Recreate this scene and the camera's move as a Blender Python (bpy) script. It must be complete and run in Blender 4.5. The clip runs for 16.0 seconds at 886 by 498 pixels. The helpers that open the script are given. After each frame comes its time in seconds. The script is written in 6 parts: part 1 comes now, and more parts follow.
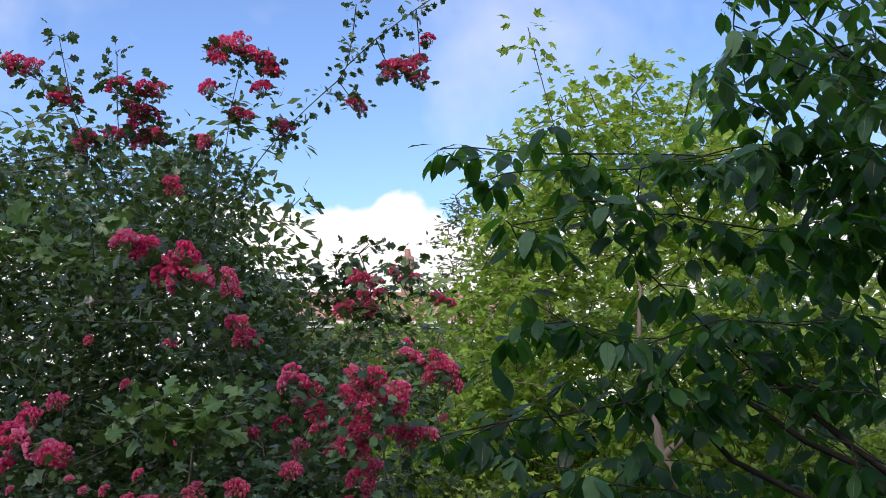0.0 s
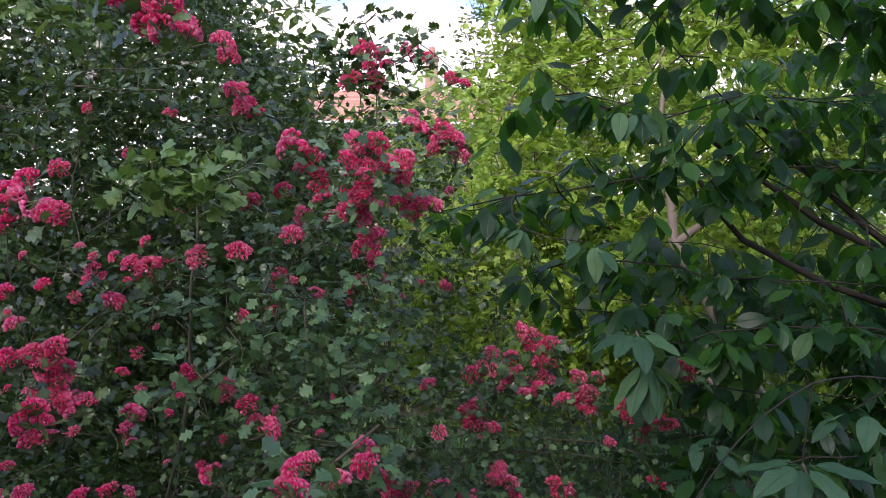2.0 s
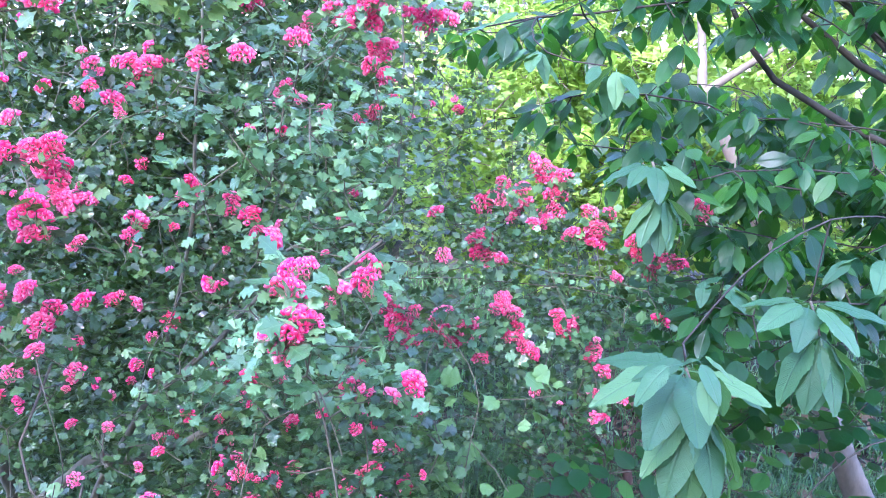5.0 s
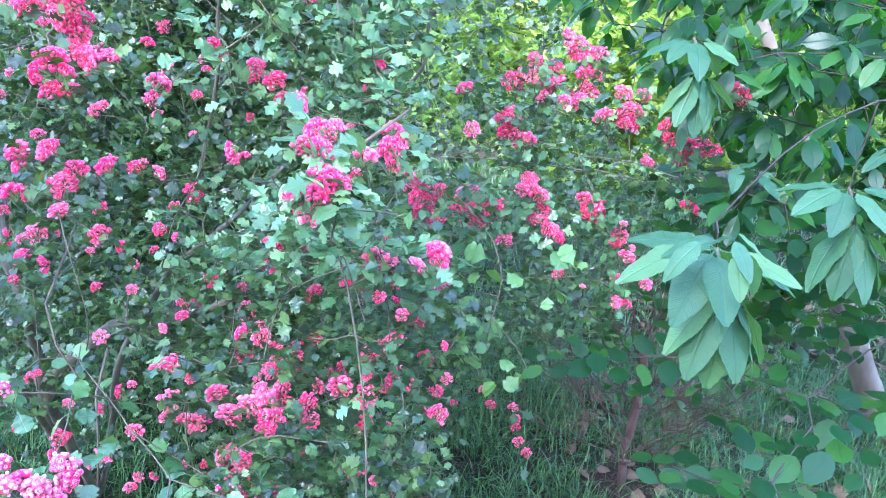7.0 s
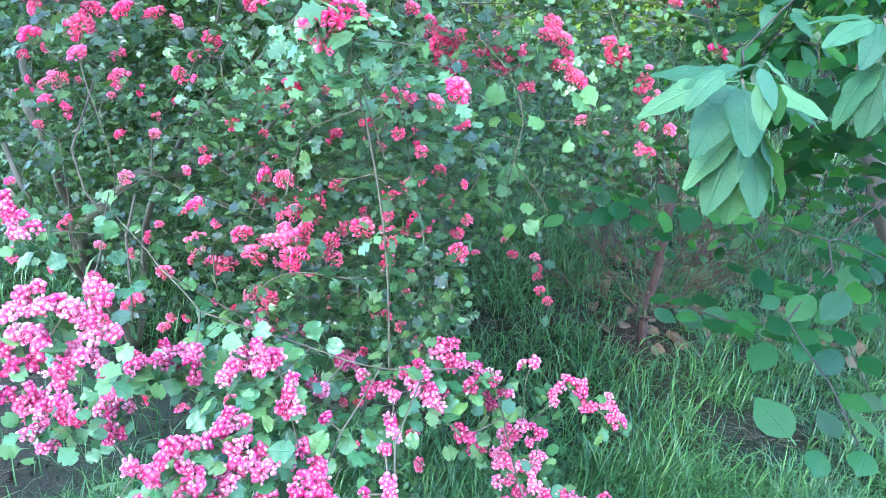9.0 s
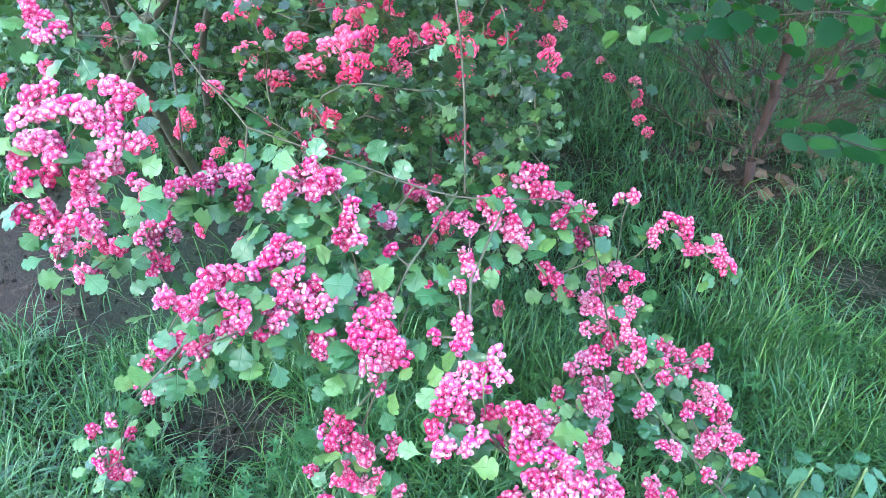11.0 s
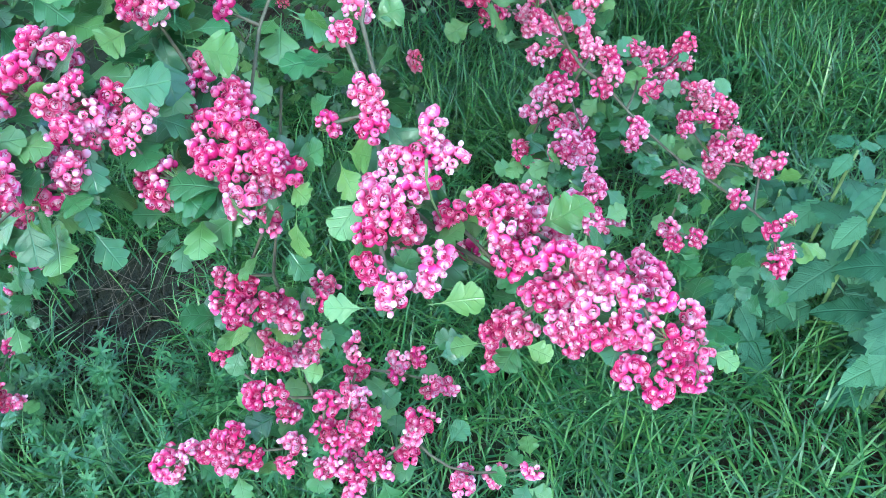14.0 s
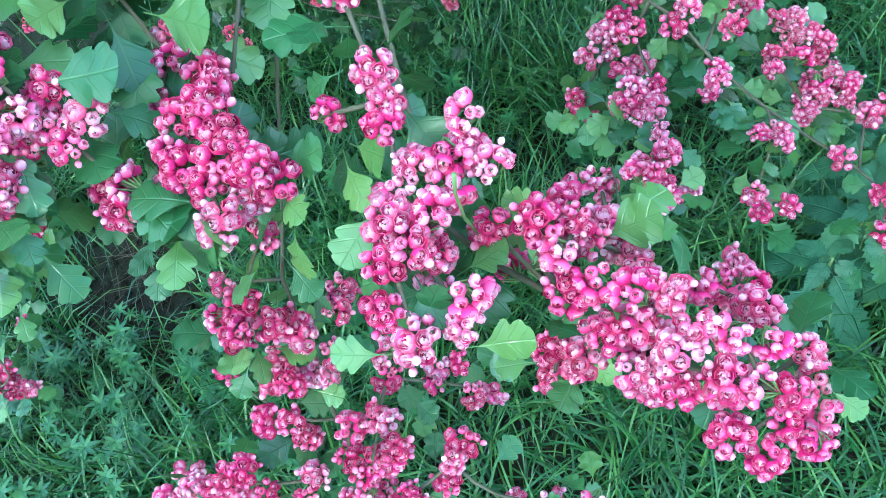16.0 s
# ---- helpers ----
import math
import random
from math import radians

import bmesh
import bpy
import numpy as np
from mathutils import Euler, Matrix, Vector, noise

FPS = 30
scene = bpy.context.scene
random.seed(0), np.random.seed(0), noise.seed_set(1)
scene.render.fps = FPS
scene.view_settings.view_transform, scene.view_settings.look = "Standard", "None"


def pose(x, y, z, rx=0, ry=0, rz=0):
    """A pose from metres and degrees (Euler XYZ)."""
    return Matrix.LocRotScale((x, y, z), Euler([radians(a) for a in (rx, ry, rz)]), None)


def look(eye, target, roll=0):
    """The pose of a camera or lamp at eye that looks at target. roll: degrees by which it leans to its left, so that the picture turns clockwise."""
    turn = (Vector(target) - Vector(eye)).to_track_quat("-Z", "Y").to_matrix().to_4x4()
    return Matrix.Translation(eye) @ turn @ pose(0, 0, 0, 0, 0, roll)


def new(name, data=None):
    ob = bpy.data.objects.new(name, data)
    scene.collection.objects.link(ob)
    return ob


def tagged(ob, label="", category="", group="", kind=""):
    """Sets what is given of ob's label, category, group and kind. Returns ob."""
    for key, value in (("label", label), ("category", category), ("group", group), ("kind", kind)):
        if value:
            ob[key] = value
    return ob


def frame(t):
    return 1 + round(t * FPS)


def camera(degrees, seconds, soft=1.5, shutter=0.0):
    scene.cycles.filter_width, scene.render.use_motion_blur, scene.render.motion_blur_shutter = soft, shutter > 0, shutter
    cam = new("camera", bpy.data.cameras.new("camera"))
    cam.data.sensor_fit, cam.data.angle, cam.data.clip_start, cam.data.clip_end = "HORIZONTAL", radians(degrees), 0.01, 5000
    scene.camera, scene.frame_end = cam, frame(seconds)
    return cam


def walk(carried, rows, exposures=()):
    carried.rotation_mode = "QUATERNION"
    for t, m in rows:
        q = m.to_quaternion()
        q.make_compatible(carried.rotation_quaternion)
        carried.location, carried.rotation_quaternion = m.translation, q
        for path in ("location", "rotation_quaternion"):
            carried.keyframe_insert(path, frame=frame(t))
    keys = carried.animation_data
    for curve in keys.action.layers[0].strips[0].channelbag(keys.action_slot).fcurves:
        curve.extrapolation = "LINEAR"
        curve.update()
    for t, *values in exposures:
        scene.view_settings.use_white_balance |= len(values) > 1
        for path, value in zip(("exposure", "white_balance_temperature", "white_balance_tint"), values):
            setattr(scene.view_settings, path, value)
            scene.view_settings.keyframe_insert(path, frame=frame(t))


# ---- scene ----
cam = camera(55.2, 16.0, soft=0.7)
METRES, EYE, TILT, LEAN, TURN = 1.0, 1.6, 11.0, 0.0, 0.0
ROWS = [
    (0.0, 0.0, 0.0, 0.0, 0.0, 0.0, 0.0),
    (0.5, 0.0089, 0.02, -0.021, 0.49, -3.98, -0.03),
    (1.0, 0.01, 0.0348, -0.0452, 0.96, -7.46, 0.04),
    (1.5, 0.0251, 0.0392, -0.0539, 1.46, -10.73, -0.23),
    (2.0, 0.0347, 0.0437, -0.0634, 1.71, -13.34, -0.39),
    (2.5, 0.0442, 0.0455, -0.0725, 2.01, -15.11, -0.45),
    (3.0, 0.0531, 0.0513, -0.0818, 2.36, -17.08, -0.46),
    (3.5, 0.0637, 0.0536, -0.0966, 2.62, -18.61, -0.5),
    (4.0, 0.0597, 0.0571, -0.1116, 2.89, -20.02, -1.1),
    (6.5, 0.0495, 0.0727, -0.1803, 5.54, -27.69, -3.78),
    (7.0, 0.0454, 0.0706, -0.1908, 5.88, -29.7, -3.78),
    (7.5, 0.0482, 0.0623, -0.2001, 6.44, -31.68, -3.68),
    (8.0, 0.0586, 0.0469, -0.2075, 6.88, -33.14, -3.44),
    (8.5, 0.0593, 0.0341, -0.2198, 7.07, -35.32, -3.11),
    (9.0, 0.0636, 0.0372, -0.2367, 7.28, -38.01, -2.51),
    (11.5, 0.0468, 0.1934, -0.4507, 12.29, -51.12, 1.78),
    (12.0, 0.0397, 0.2425, -0.5113, 10.81, -54.93, 2.88),
    (12.5, 0.0321, 0.2754, -0.5773, 7.41, -58.91, 3.86),
    (13.0, 0.026, 0.3051, -0.6266, 2.5, -61.75, 3.65),
    (13.5, 0.0224, 0.3228, -0.653, -1.78, -62.99, 5.34),
    (14.0, 0.0247, 0.3448, -0.6747, -4.1, -64.35, 5.95),
    (14.5, 0.0277, 0.3817, -0.6969, -3.61, -65.66, 5.86),
    (15.0, 0.0373, 0.4154, -0.7345, -3.46, -67.63, 6.14),
    (15.5, 0.0443, 0.4399, -0.7608, -3.59, -68.73, 7.42),
    (16.0, 0.0299, 0.4538, -0.7704, -4.01, -70.06, 9.63),
]

EXPOSURES = [(0.0, 0.25, 6650, 17), (0.6, 0.6, 6900, 18), (1.5, 0.95, 6950, 22), (2.6, 1.55, 6000, 29), (3.1, 2.75, 5450, 32), (4.0, 3.35, 5250, 34), (6.5, 3.7, 5250, 24), (9.0, 3.7, 5350, 6),
             (11.5, 3.33, 5750, 1), (12.5, 3.22, 5700, -2), (16.0, 2.95, 5450, -19)]
walk(cam, [(t, pose(0, 0, EYE, TILT, LEAN, TURN) @ pose(METRES * x, METRES * y, METRES * z, 90 + pitch, roll, yaw)) for t, x, y, z, yaw, pitch, roll in ROWS], EXPOSURES)

# ---- light: blue sky with banks of cumulus, the sun veiled by a cloud ----
SUN_ELEV, SUN_TURN = 38.0, 205.0
world = bpy.data.worlds.new("sky")
scene.world = world
world.use_nodes = True
wn, wl = world.node_tree.nodes, world.node_tree.links
wn.clear()
w_out = wn.new("ShaderNodeOutputWorld")
w_bg = wn.new("ShaderNodeBackground")
sky = wn.new("ShaderNodeTexSky")
sky.sky_type, sky.sun_disc = "NISHITA", False
sky.sun_elevation, sky.sun_rotation = radians(SUN_ELEV), radians(SUN_TURN)
sky.air_density, sky.dust_density, sky.ozone_density = 1.0, 0.6, 2.0
w_co = wn.new("ShaderNodeTexCoord")
w_sep = wn.new("ShaderNodeSeparateXYZ")
wl.new(w_co.outputs["Generated"], w_sep.inputs[0])


def world_math(op, a, b=None, clamp=False):
    n = wn.new("ShaderNodeMath")
    n.operation, n.use_clamp = op, clamp
    for i, v in enumerate((a, b)):
        if v is None:
            continue
        if isinstance(v, (int, float)):
            n.inputs[i].default_value = v
        else:
            wl.new(v, n.inputs[i])
    return n.outputs[0]


def world_noise(scale, detail, rough, off):
    m = wn.new("ShaderNodeMapping")
    m.inputs["Location"].default_value = off
    n = wn.new("ShaderNodeTexNoise")
    n.inputs["Scale"].default_value, n.inputs["Detail"].default_value, n.inputs["Roughness"].default_value = scale, detail, rough
    wl.new(w_co.outputs["Generated"], m.inputs[0])
    wl.new(m.outputs[0], n.inputs["Vector"])
    return n.outputs["Fac"]


# cumulus bank round the horizon: its top edge wanders with the noise
w_top = world_math("ADD", world_math("MULTIPLY", world_noise(5.0, 6.0, 0.55, (3.1, 0.4, 1.7)), 0.30), 0.085)
w_mask = world_math("MULTIPLY", world_math("SUBTRACT", w_top, w_sep.outputs["Z"]), 45.0, True)
# thin high veil
w_high = world_math("MULTIPLY", world_math("SUBTRACT", w_sep.outputs["Z"], 0.38), 0.55)
w_veil = world_math("MULTIPLY", world_math("SUBTRACT", world_math("ADD", world_noise(2.6, 5.0, 0.6, (0.2, 5.0, 2.0)), w_high), 0.52), 2.2, True)
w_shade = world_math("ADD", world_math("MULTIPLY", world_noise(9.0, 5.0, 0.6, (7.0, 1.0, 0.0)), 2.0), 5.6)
w_mix1 = wn.new("ShaderNodeMixRGB")
w_mix1.inputs[2].default_value = (6.0, 6.3, 6.8, 1)
wl.new(world_math("MULTIPLY", w_veil, 0.8), w_mix1.inputs[0])
w_gain = wn.new("ShaderNodeMixRGB")
w_gain.blend_type = "MULTIPLY"
w_gain.inputs[0].default_value = 1.0
w_gain.inputs[2].default_value = (1.08, 1.26, 1.48, 1)
wl.new(sky.outputs[0], w_gain.inputs[1])
wl.new(w_gain.outputs[0], w_mix1.inputs[1])
w_cloud = wn.new("ShaderNodeCombineXYZ")
for i, k in enumerate((1.0, 0.98, 1.0)):
    wl.new(world_math("MULTIPLY", w_shade, k), w_cloud.inputs[i])
w_mix2 = wn.new("ShaderNodeMixRGB")
wl.new(w_mask, w_mix2.inputs[0])
wl.new(w_mix1.outputs[0], w_mix2.inputs[1])
wl.new(w_cloud.outputs[0], w_mix2.inputs[2])
wl.new(w_mix2.outputs[0], w_bg.inputs[0])
w_bg.inputs[1].default_value = 0.15
wl.new(w_bg.outputs[0], w_out.inputs[0])

sun = new("sun", bpy.data.lights.new("sun", "SUN"))
sun.data.energy, sun.data.angle, sun.data.color = 2.6, radians(18.0), (1.0, 0.96, 0.88)
a_sun, e_sun = radians(SUN_TURN), radians(SUN_ELEV)
SUN_DIR = Vector((math.sin(a_sun) * math.cos(e_sun), math.cos(a_sun) * math.cos(e_sun), math.sin(e_sun)))
sun.matrix_world = look(SUN_DIR * 50, (0, 0, 0))


# ---- materials ----
def material(name):
    m = bpy.data.materials.new(name)
    m.use_nodes = True
    return m, m.node_tree.nodes, m.node_tree.links, m.node_tree.nodes["Principled BSDF"]


def ramp(nodes, stops):
    r = nodes.new("ShaderNodeValToRGB")
    while len(r.color_ramp.elements) < len(stops):
        r.color_ramp.elements.new(0.5)
    for e, (p, c) in zip(r.color_ramp.elements, stops):
        e.position, e.color = p, (*c, 1)
    return r


def math_node(nodes, links, op, a, b=None, clamp=False):
    n = nodes.new("ShaderNodeMath")
    n.operation, n.use_clamp = op, clamp
    for i, v in enumerate((a, b)):
        if v is None:
            continue
        if isinstance(v, (int, float)):
            n.inputs[i].default_value = v
        else:
            links.new(v, n.inputs[i])
    return n.outputs[0]


def leaf_material(name, dark, mid, pale, vein, ribs=7.0, rough=0.42, through_light=0.30, glow=(0.25, 0.42, 0.05), by_object=False, blemish=0.5, veins=0.26, relief=0.002):
    """Leaf: colour from leaf to leaf, side veins and midrib from the leaf's own UV, light shining through."""
    m, n, l, b = material(name)
    rnd = n.new("ShaderNodeObjectInfo").outputs["Random"] if by_object else n.new("ShaderNodeNewGeometry").outputs["Random Per Island"]
    r = ramp(n, [(0.0, dark), (0.55, mid), (1.0, pale)])
    l.new(rnd, r.inputs[0])
    uv = n.new("ShaderNodeUVMap")
    sep = n.new("ShaderNodeSeparateXYZ")
    l.new(uv.outputs[0], sep.inputs[0])
    side = math_node(n, l, "ABSOLUTE", math_node(n, l, "SUBTRACT", sep.outputs[0], 0.5))
    run = math_node(n, l, "SUBTRACT", sep.outputs[1], math_node(n, l, "MULTIPLY", side, 0.75))
    wave = math_node(n, l, "ABSOLUTE", math_node(n, l, "SINE", math_node(n, l, "MULTIPLY", run, ribs * 3.1416)))
    rib = math_node(n, l, "SUBTRACT", 1.0, math_node(n, l, "MULTIPLY", wave, 3.5), True)
    mid_rib = math_node(n, l, "SUBTRACT", 1.0, math_node(n, l, "MULTIPLY", side, 42.0), True)
    lines = math_node(n, l, "MAXIMUM", math_node(n, l, "MULTIPLY", rib, 0.45), mid_rib)
    mix = n.new("ShaderNodeMixRGB")
    l.new(math_node(n, l, "MULTIPLY", lines, veins), mix.inputs[0])
    l.new(r.outputs[0], mix.inputs[1])
    mix.inputs[2].default_value = (*vein, 1)
    co = n.new("ShaderNodeTexCoord")
    no = n.new("ShaderNodeTexNoise")
    no.inputs["Scale"].default_value, no.inputs["Detail"].default_value = 60.0, 4.0
    l.new(co.outputs["Object"], no.inputs["Vector"])
    blot = n.new("ShaderNodeMixRGB")
    blot.blend_type = "MULTIPLY"
    l.new(math_node(n, l, "MULTIPLY", no.outputs["Fac"], blemish), blot.inputs[0])
    l.new(mix.outputs[0], blot.inputs[1])
    blot.inputs[2].default_value = (0.55, 0.62, 0.5, 1)
    l.new(blot.outputs[0], b.inputs["Base Color"])
    b.inputs["Roughness"].default_value = rough
    b.inputs["Specular IOR Level"].default_value = 0.60
    bump = n.new("ShaderNodeBump")
    bump.inputs["Strength"].default_value, bump.inputs["Distance"].default_value = 0.30, relief
    bump.invert = True
    l.new(math_node(n, l, "ADD", lines, math_node(n, l, "MULTIPLY", no.outputs["Fac"], 0.3)), bump.inputs["Height"])
    l.new(bump.outputs[0], b.inputs["Normal"])
    tr = n.new("ShaderNodeBsdfTranslucent")
    tint = n.new("ShaderNodeMixRGB")
    tint.inputs[0].default_value = 0.5
    l.new(blot.outputs[0], tint.inputs[1])
    tint.inputs[2].default_value = (*glow, 1)
    l.new(tint.outputs[0], tr.inputs["Color"])
    ms = n.new("ShaderNodeMixShader")
    ms.inputs[0].default_value = through_light
    l.new(b.outputs[0], ms.inputs[1])
    l.new(tr.outputs[0], ms.inputs[2])
    l.new(ms.outputs[0], n["Material Output"].inputs[0])
    return m


# near-black to pale from leaf to leaf: shade and light put into colour
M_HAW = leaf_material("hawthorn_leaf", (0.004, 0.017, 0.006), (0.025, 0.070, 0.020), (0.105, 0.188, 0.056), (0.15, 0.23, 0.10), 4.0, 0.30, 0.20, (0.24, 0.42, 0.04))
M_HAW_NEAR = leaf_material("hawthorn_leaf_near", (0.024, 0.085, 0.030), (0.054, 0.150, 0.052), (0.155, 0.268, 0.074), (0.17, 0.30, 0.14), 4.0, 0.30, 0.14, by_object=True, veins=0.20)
# darker copy of the near cherry leaf: the crown's shade is in its colour
M_CHERRY_SHADED = leaf_material("cherry_leaf_shaded", (0.004, 0.032, 0.012), (0.010, 0.060, 0.020), (0.050, 0.150, 0.028), (0.03, 0.10, 0.03), 9.0, 0.38, 0.42, (0.17, 0.50, 0.025))
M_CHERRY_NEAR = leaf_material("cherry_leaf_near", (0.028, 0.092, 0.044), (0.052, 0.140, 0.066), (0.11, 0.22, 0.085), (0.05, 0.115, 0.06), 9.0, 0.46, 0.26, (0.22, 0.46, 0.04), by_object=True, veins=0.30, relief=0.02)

for m in (M_CHERRY_SHADED, M_CHERRY_NEAR):
    m.node_tree.nodes["Principled BSDF"].inputs["Specular IOR Level"].default_value = 0.42
M_MAPLE = leaf_material("maple_leaf", (0.17, 0.31, 0.038), (0.30, 0.47, 0.062), (0.48, 0.62, 0.13), (0.38, 0.49, 0.16), 4.0, 0.5, 0.45, (0.56, 0.72, 0.09))
M_FAR = leaf_material("far_leaf", (0.045, 0.075, 0.030), (0.085, 0.120, 0.055), (0.14, 0.17, 0.09), (0.15, 0.18, 0.10), 4.0, 0.55, 0.3)
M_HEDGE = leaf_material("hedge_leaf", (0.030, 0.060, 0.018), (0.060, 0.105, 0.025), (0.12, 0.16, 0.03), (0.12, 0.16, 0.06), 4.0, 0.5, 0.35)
# brighter copy of the hedge leaf, with daylight on it put into the colour
M_HEDGE_LIT = leaf_material("lit_hedge_leaf", (0.13, 0.21, 0.055), (0.23, 0.34, 0.10), (0.37, 0.48, 0.18), (0.28, 0.34, 0.1), 4.0, 0.5, 0.45, (0.46, 0.6, 0.08))
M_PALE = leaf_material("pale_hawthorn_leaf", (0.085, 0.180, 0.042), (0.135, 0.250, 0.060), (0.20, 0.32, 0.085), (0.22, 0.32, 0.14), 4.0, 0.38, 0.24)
# brighter copy of the hawthorn leaf: light on the branches is in its colour
M_HAW_LIT = leaf_material("lit_hawthorn_leaf", (0.040, 0.105, 0.042), (0.080, 0.180, 0.070), (0.16, 0.28, 0.105), (0.17, 0.28, 0.14), 4.0, 0.34, 0.14)
M_NETTLE = leaf_material("nettle_leaf", (0.026, 0.100, 0.050), (0.044, 0.138, 0.070), (0.080, 0.200, 0.095), (0.030, 0.105, 0.052), 6.0, 0.60, 0.15, by_object=True, veins=0.16, relief=0.03)
M_GRASS = leaf_material("grass_blade", (0.009, 0.046, 0.013), (0.036, 0.124, 0.028), (0.135, 0.255, 0.060), (0.08, 0.19, 0.05), 1.0, 0.36, 0.14, (0.15, 0.42, 0.05))
M_WEED = leaf_material("weed_leaf", (0.022, 0.09, 0.030), (0.045, 0.140, 0.042), (0.09, 0.21, 0.06), (0.10, 0.21, 0.07), 1.0, 0.5, 0.20, (0.18, 0.42, 0.05))


def bark_material(name, dark, pale, scale=30.0, rough=0.85):
    m, n, l, b = material(name)
    co = n.new("ShaderNodeTexCoord")
    mp = n.new("ShaderNodeMapping")
    mp.inputs["Scale"].default_value = (1, 1, 0.35)
    no = n.new("ShaderNodeTexNoise")
    no.inputs["Scale"].default_value, no.inputs["Detail"].default_value, no.inputs["Roughness"].default_value = scale, 8.0, 0.7
    l.new(co.outputs["Object"], mp.inputs[0])
    l.new(mp.outputs[0], no.inputs["Vector"])
    big = n.new("ShaderNodeTexNoise")
    big.inputs["Scale"].default_value = scale * 0.2
    l.new(co.outputs["Object"], big.inputs["Vector"])
    r = ramp(n, [(0.3, dark), (0.7, pale)])
    l.new(math_node(n, l, "ADD", math_node(n, l, "MULTIPLY", no.outputs["Fac"], 0.6), math_node(n, l, "MULTIPLY", big.outputs["Fac"], 0.4)), r.inputs[0])
    l.new(r.outputs[0], b.inputs["Base Color"])
    b.inputs["Roughness"].default_value = rough
    bump = n.new("ShaderNodeBump")
    bump.inputs["Strength"].default_value, bump.inputs["Distance"].default_value = 0.7, 0.004
    l.new(no.outputs["Fac"], bump.inputs["Height"])
    l.new(bump.outputs[0], b.inputs["Normal"])
    return m


M_BARK = bark_material("hawthorn_bark", (0.034, 0.032, 0.020), (0.150, 0.138, 0.090))
M_TWIG = bark_material("hawthorn_twig", (0.040, 0.035, 0.022), (0.145, 0.128, 0.080), 60)
M_CHERRY_BARK = bark_material("cherry_bark", (0.016, 0.013, 0.009), (0.050, 0.040, 0.028))
M_MAPLE_BARK = bark_material("maple_bark", (0.075, 0.058, 0.042), (0.22, 0.175, 0.135), 18)
M_SHRUB_BARK = bark_material("shrub_bark", (0.034, 0.018, 0.015), (0.125, 0.068, 0.055), 40)
M_DEAD_LEAF = bark_material("dead_leaf", (0.055, 0.030, 0.018), (0.19, 0.115, 0.070), 25)
M_STRAW = bark_material("straw", (0.05, 0.04, 0.03), (0.17, 0.135, 0.09), 50)


def petal_material(name, deep, main, edge):
    """Petal: deep crimson at its foot, paler towards the rim, thin enough to let light through."""
    m, n, l, b = material(name)
    uv = n.new("ShaderNodeUVMap")
    sep = n.new("ShaderNodeSeparateXYZ")
    l.new(uv.outputs[0], sep.inputs[0])
    rnd = n.new("ShaderNodeNewGeometry").outputs["Random Per Island"]
    oi = n.new("ShaderNodeObjectInfo").outputs["Random"]
    k = math_node(n, l, "ADD", sep.outputs[1], math_node(n, l, "MULTIPLY", math_node(n, l, "SUBTRACT", rnd, 0.5), 0.30))
    k = math_node(n, l, "ADD", k, math_node(n, l, "MULTIPLY", math_node(n, l, "SUBTRACT", oi, 0.5), 0.30))
    r = ramp(n, [(0.05, deep), (0.34, main), (0.60, tuple(0.72 * a + 0.28 * c for a, c in zip(main, edge))), (0.98, edge)])
    l.new(k, r.inputs[0])
    l.new(r.outputs[0], b.inputs["Base Color"])
    b.inputs["Roughness"].default_value = 0.55
    tr = n.new("ShaderNodeBsdfTranslucent")
    l.new(r.outputs[0], tr.inputs["Color"])
    ms = n.new("ShaderNodeMixShader")
    ms.inputs[0].default_value = 0.3
    l.new(b.outputs[0], ms.inputs[1])
    l.new(tr.outputs[0], ms.inputs[2])
    l.new(ms.outputs[0], n["Material Output"].inputs[0])
    return m


M_PETAL = petal_material("petal", (0.42, 0.004, 0.10), (0.80, 0.026, 0.250), (0.96, 0.70, 0.80))
M_PETAL_FAR = petal_material("petal_far", (0.74, 0.006, 0.125), (0.92, 0.034, 0.230), (0.96, 0.42, 0.54))


def soil_material():
    m, n, l, b = material("soil_and_turf")
    co = n.new("ShaderNodeTexCoord")
    fine = n.new("ShaderNodeTexNoise")
    fine.inputs["Scale"].default_value, fine.inputs["Detail"].default_value, fine.inputs["Roughness"].default_value = 45.0, 10.0, 0.75
    wide = n.new("ShaderNodeTexNoise")
    wide.inputs["Scale"].default_value, wide.inputs["Detail"].default_value = 1.6, 4.0
    for q in (fine, wide):
        l.new(co.outputs["Object"], q.inputs["Vector"])
    soil = ramp(n, [(0.3, (0.012, 0.007, 0.004)), (0.55, (0.036, 0.021, 0.012)), (0.8, (0.115, 0.072, 0.045))])
    l.new(fine.outputs["Fac"], soil.inputs[0])
    turf = ramp(n, [(0.35, (0.008, 0.014, 0.005)), (0.75, (0.025, 0.042, 0.014))])
    l.new(fine.outputs["Fac"], turf.inputs[0])
    mix = n.new("ShaderNodeMixRGB")
    l.new(math_node(n, l, "MULTIPLY", math_node(n, l, "SUBTRACT", wide.outputs["Fac"], 0.42), 7.0, True), mix.inputs[0])
    l.new(soil.outputs[0], mix.inputs[1])
    l.new(turf.outputs[0], mix.inputs[2])
    l.new(mix.outputs[0], b.inputs["Base Color"])
    b.inputs["Roughness"].default_value = 0.95
    bump = n.new("ShaderNodeBump")
    bump.inputs["Strength"].default_value, bump.inputs["Distance"].default_value = 0.9, 0.02
    l.new(fine.outputs["Fac"], bump.inputs["Height"])
    l.new(bump.outputs[0], b.inputs["Normal"])
    return m


M_SOIL = soil_material()


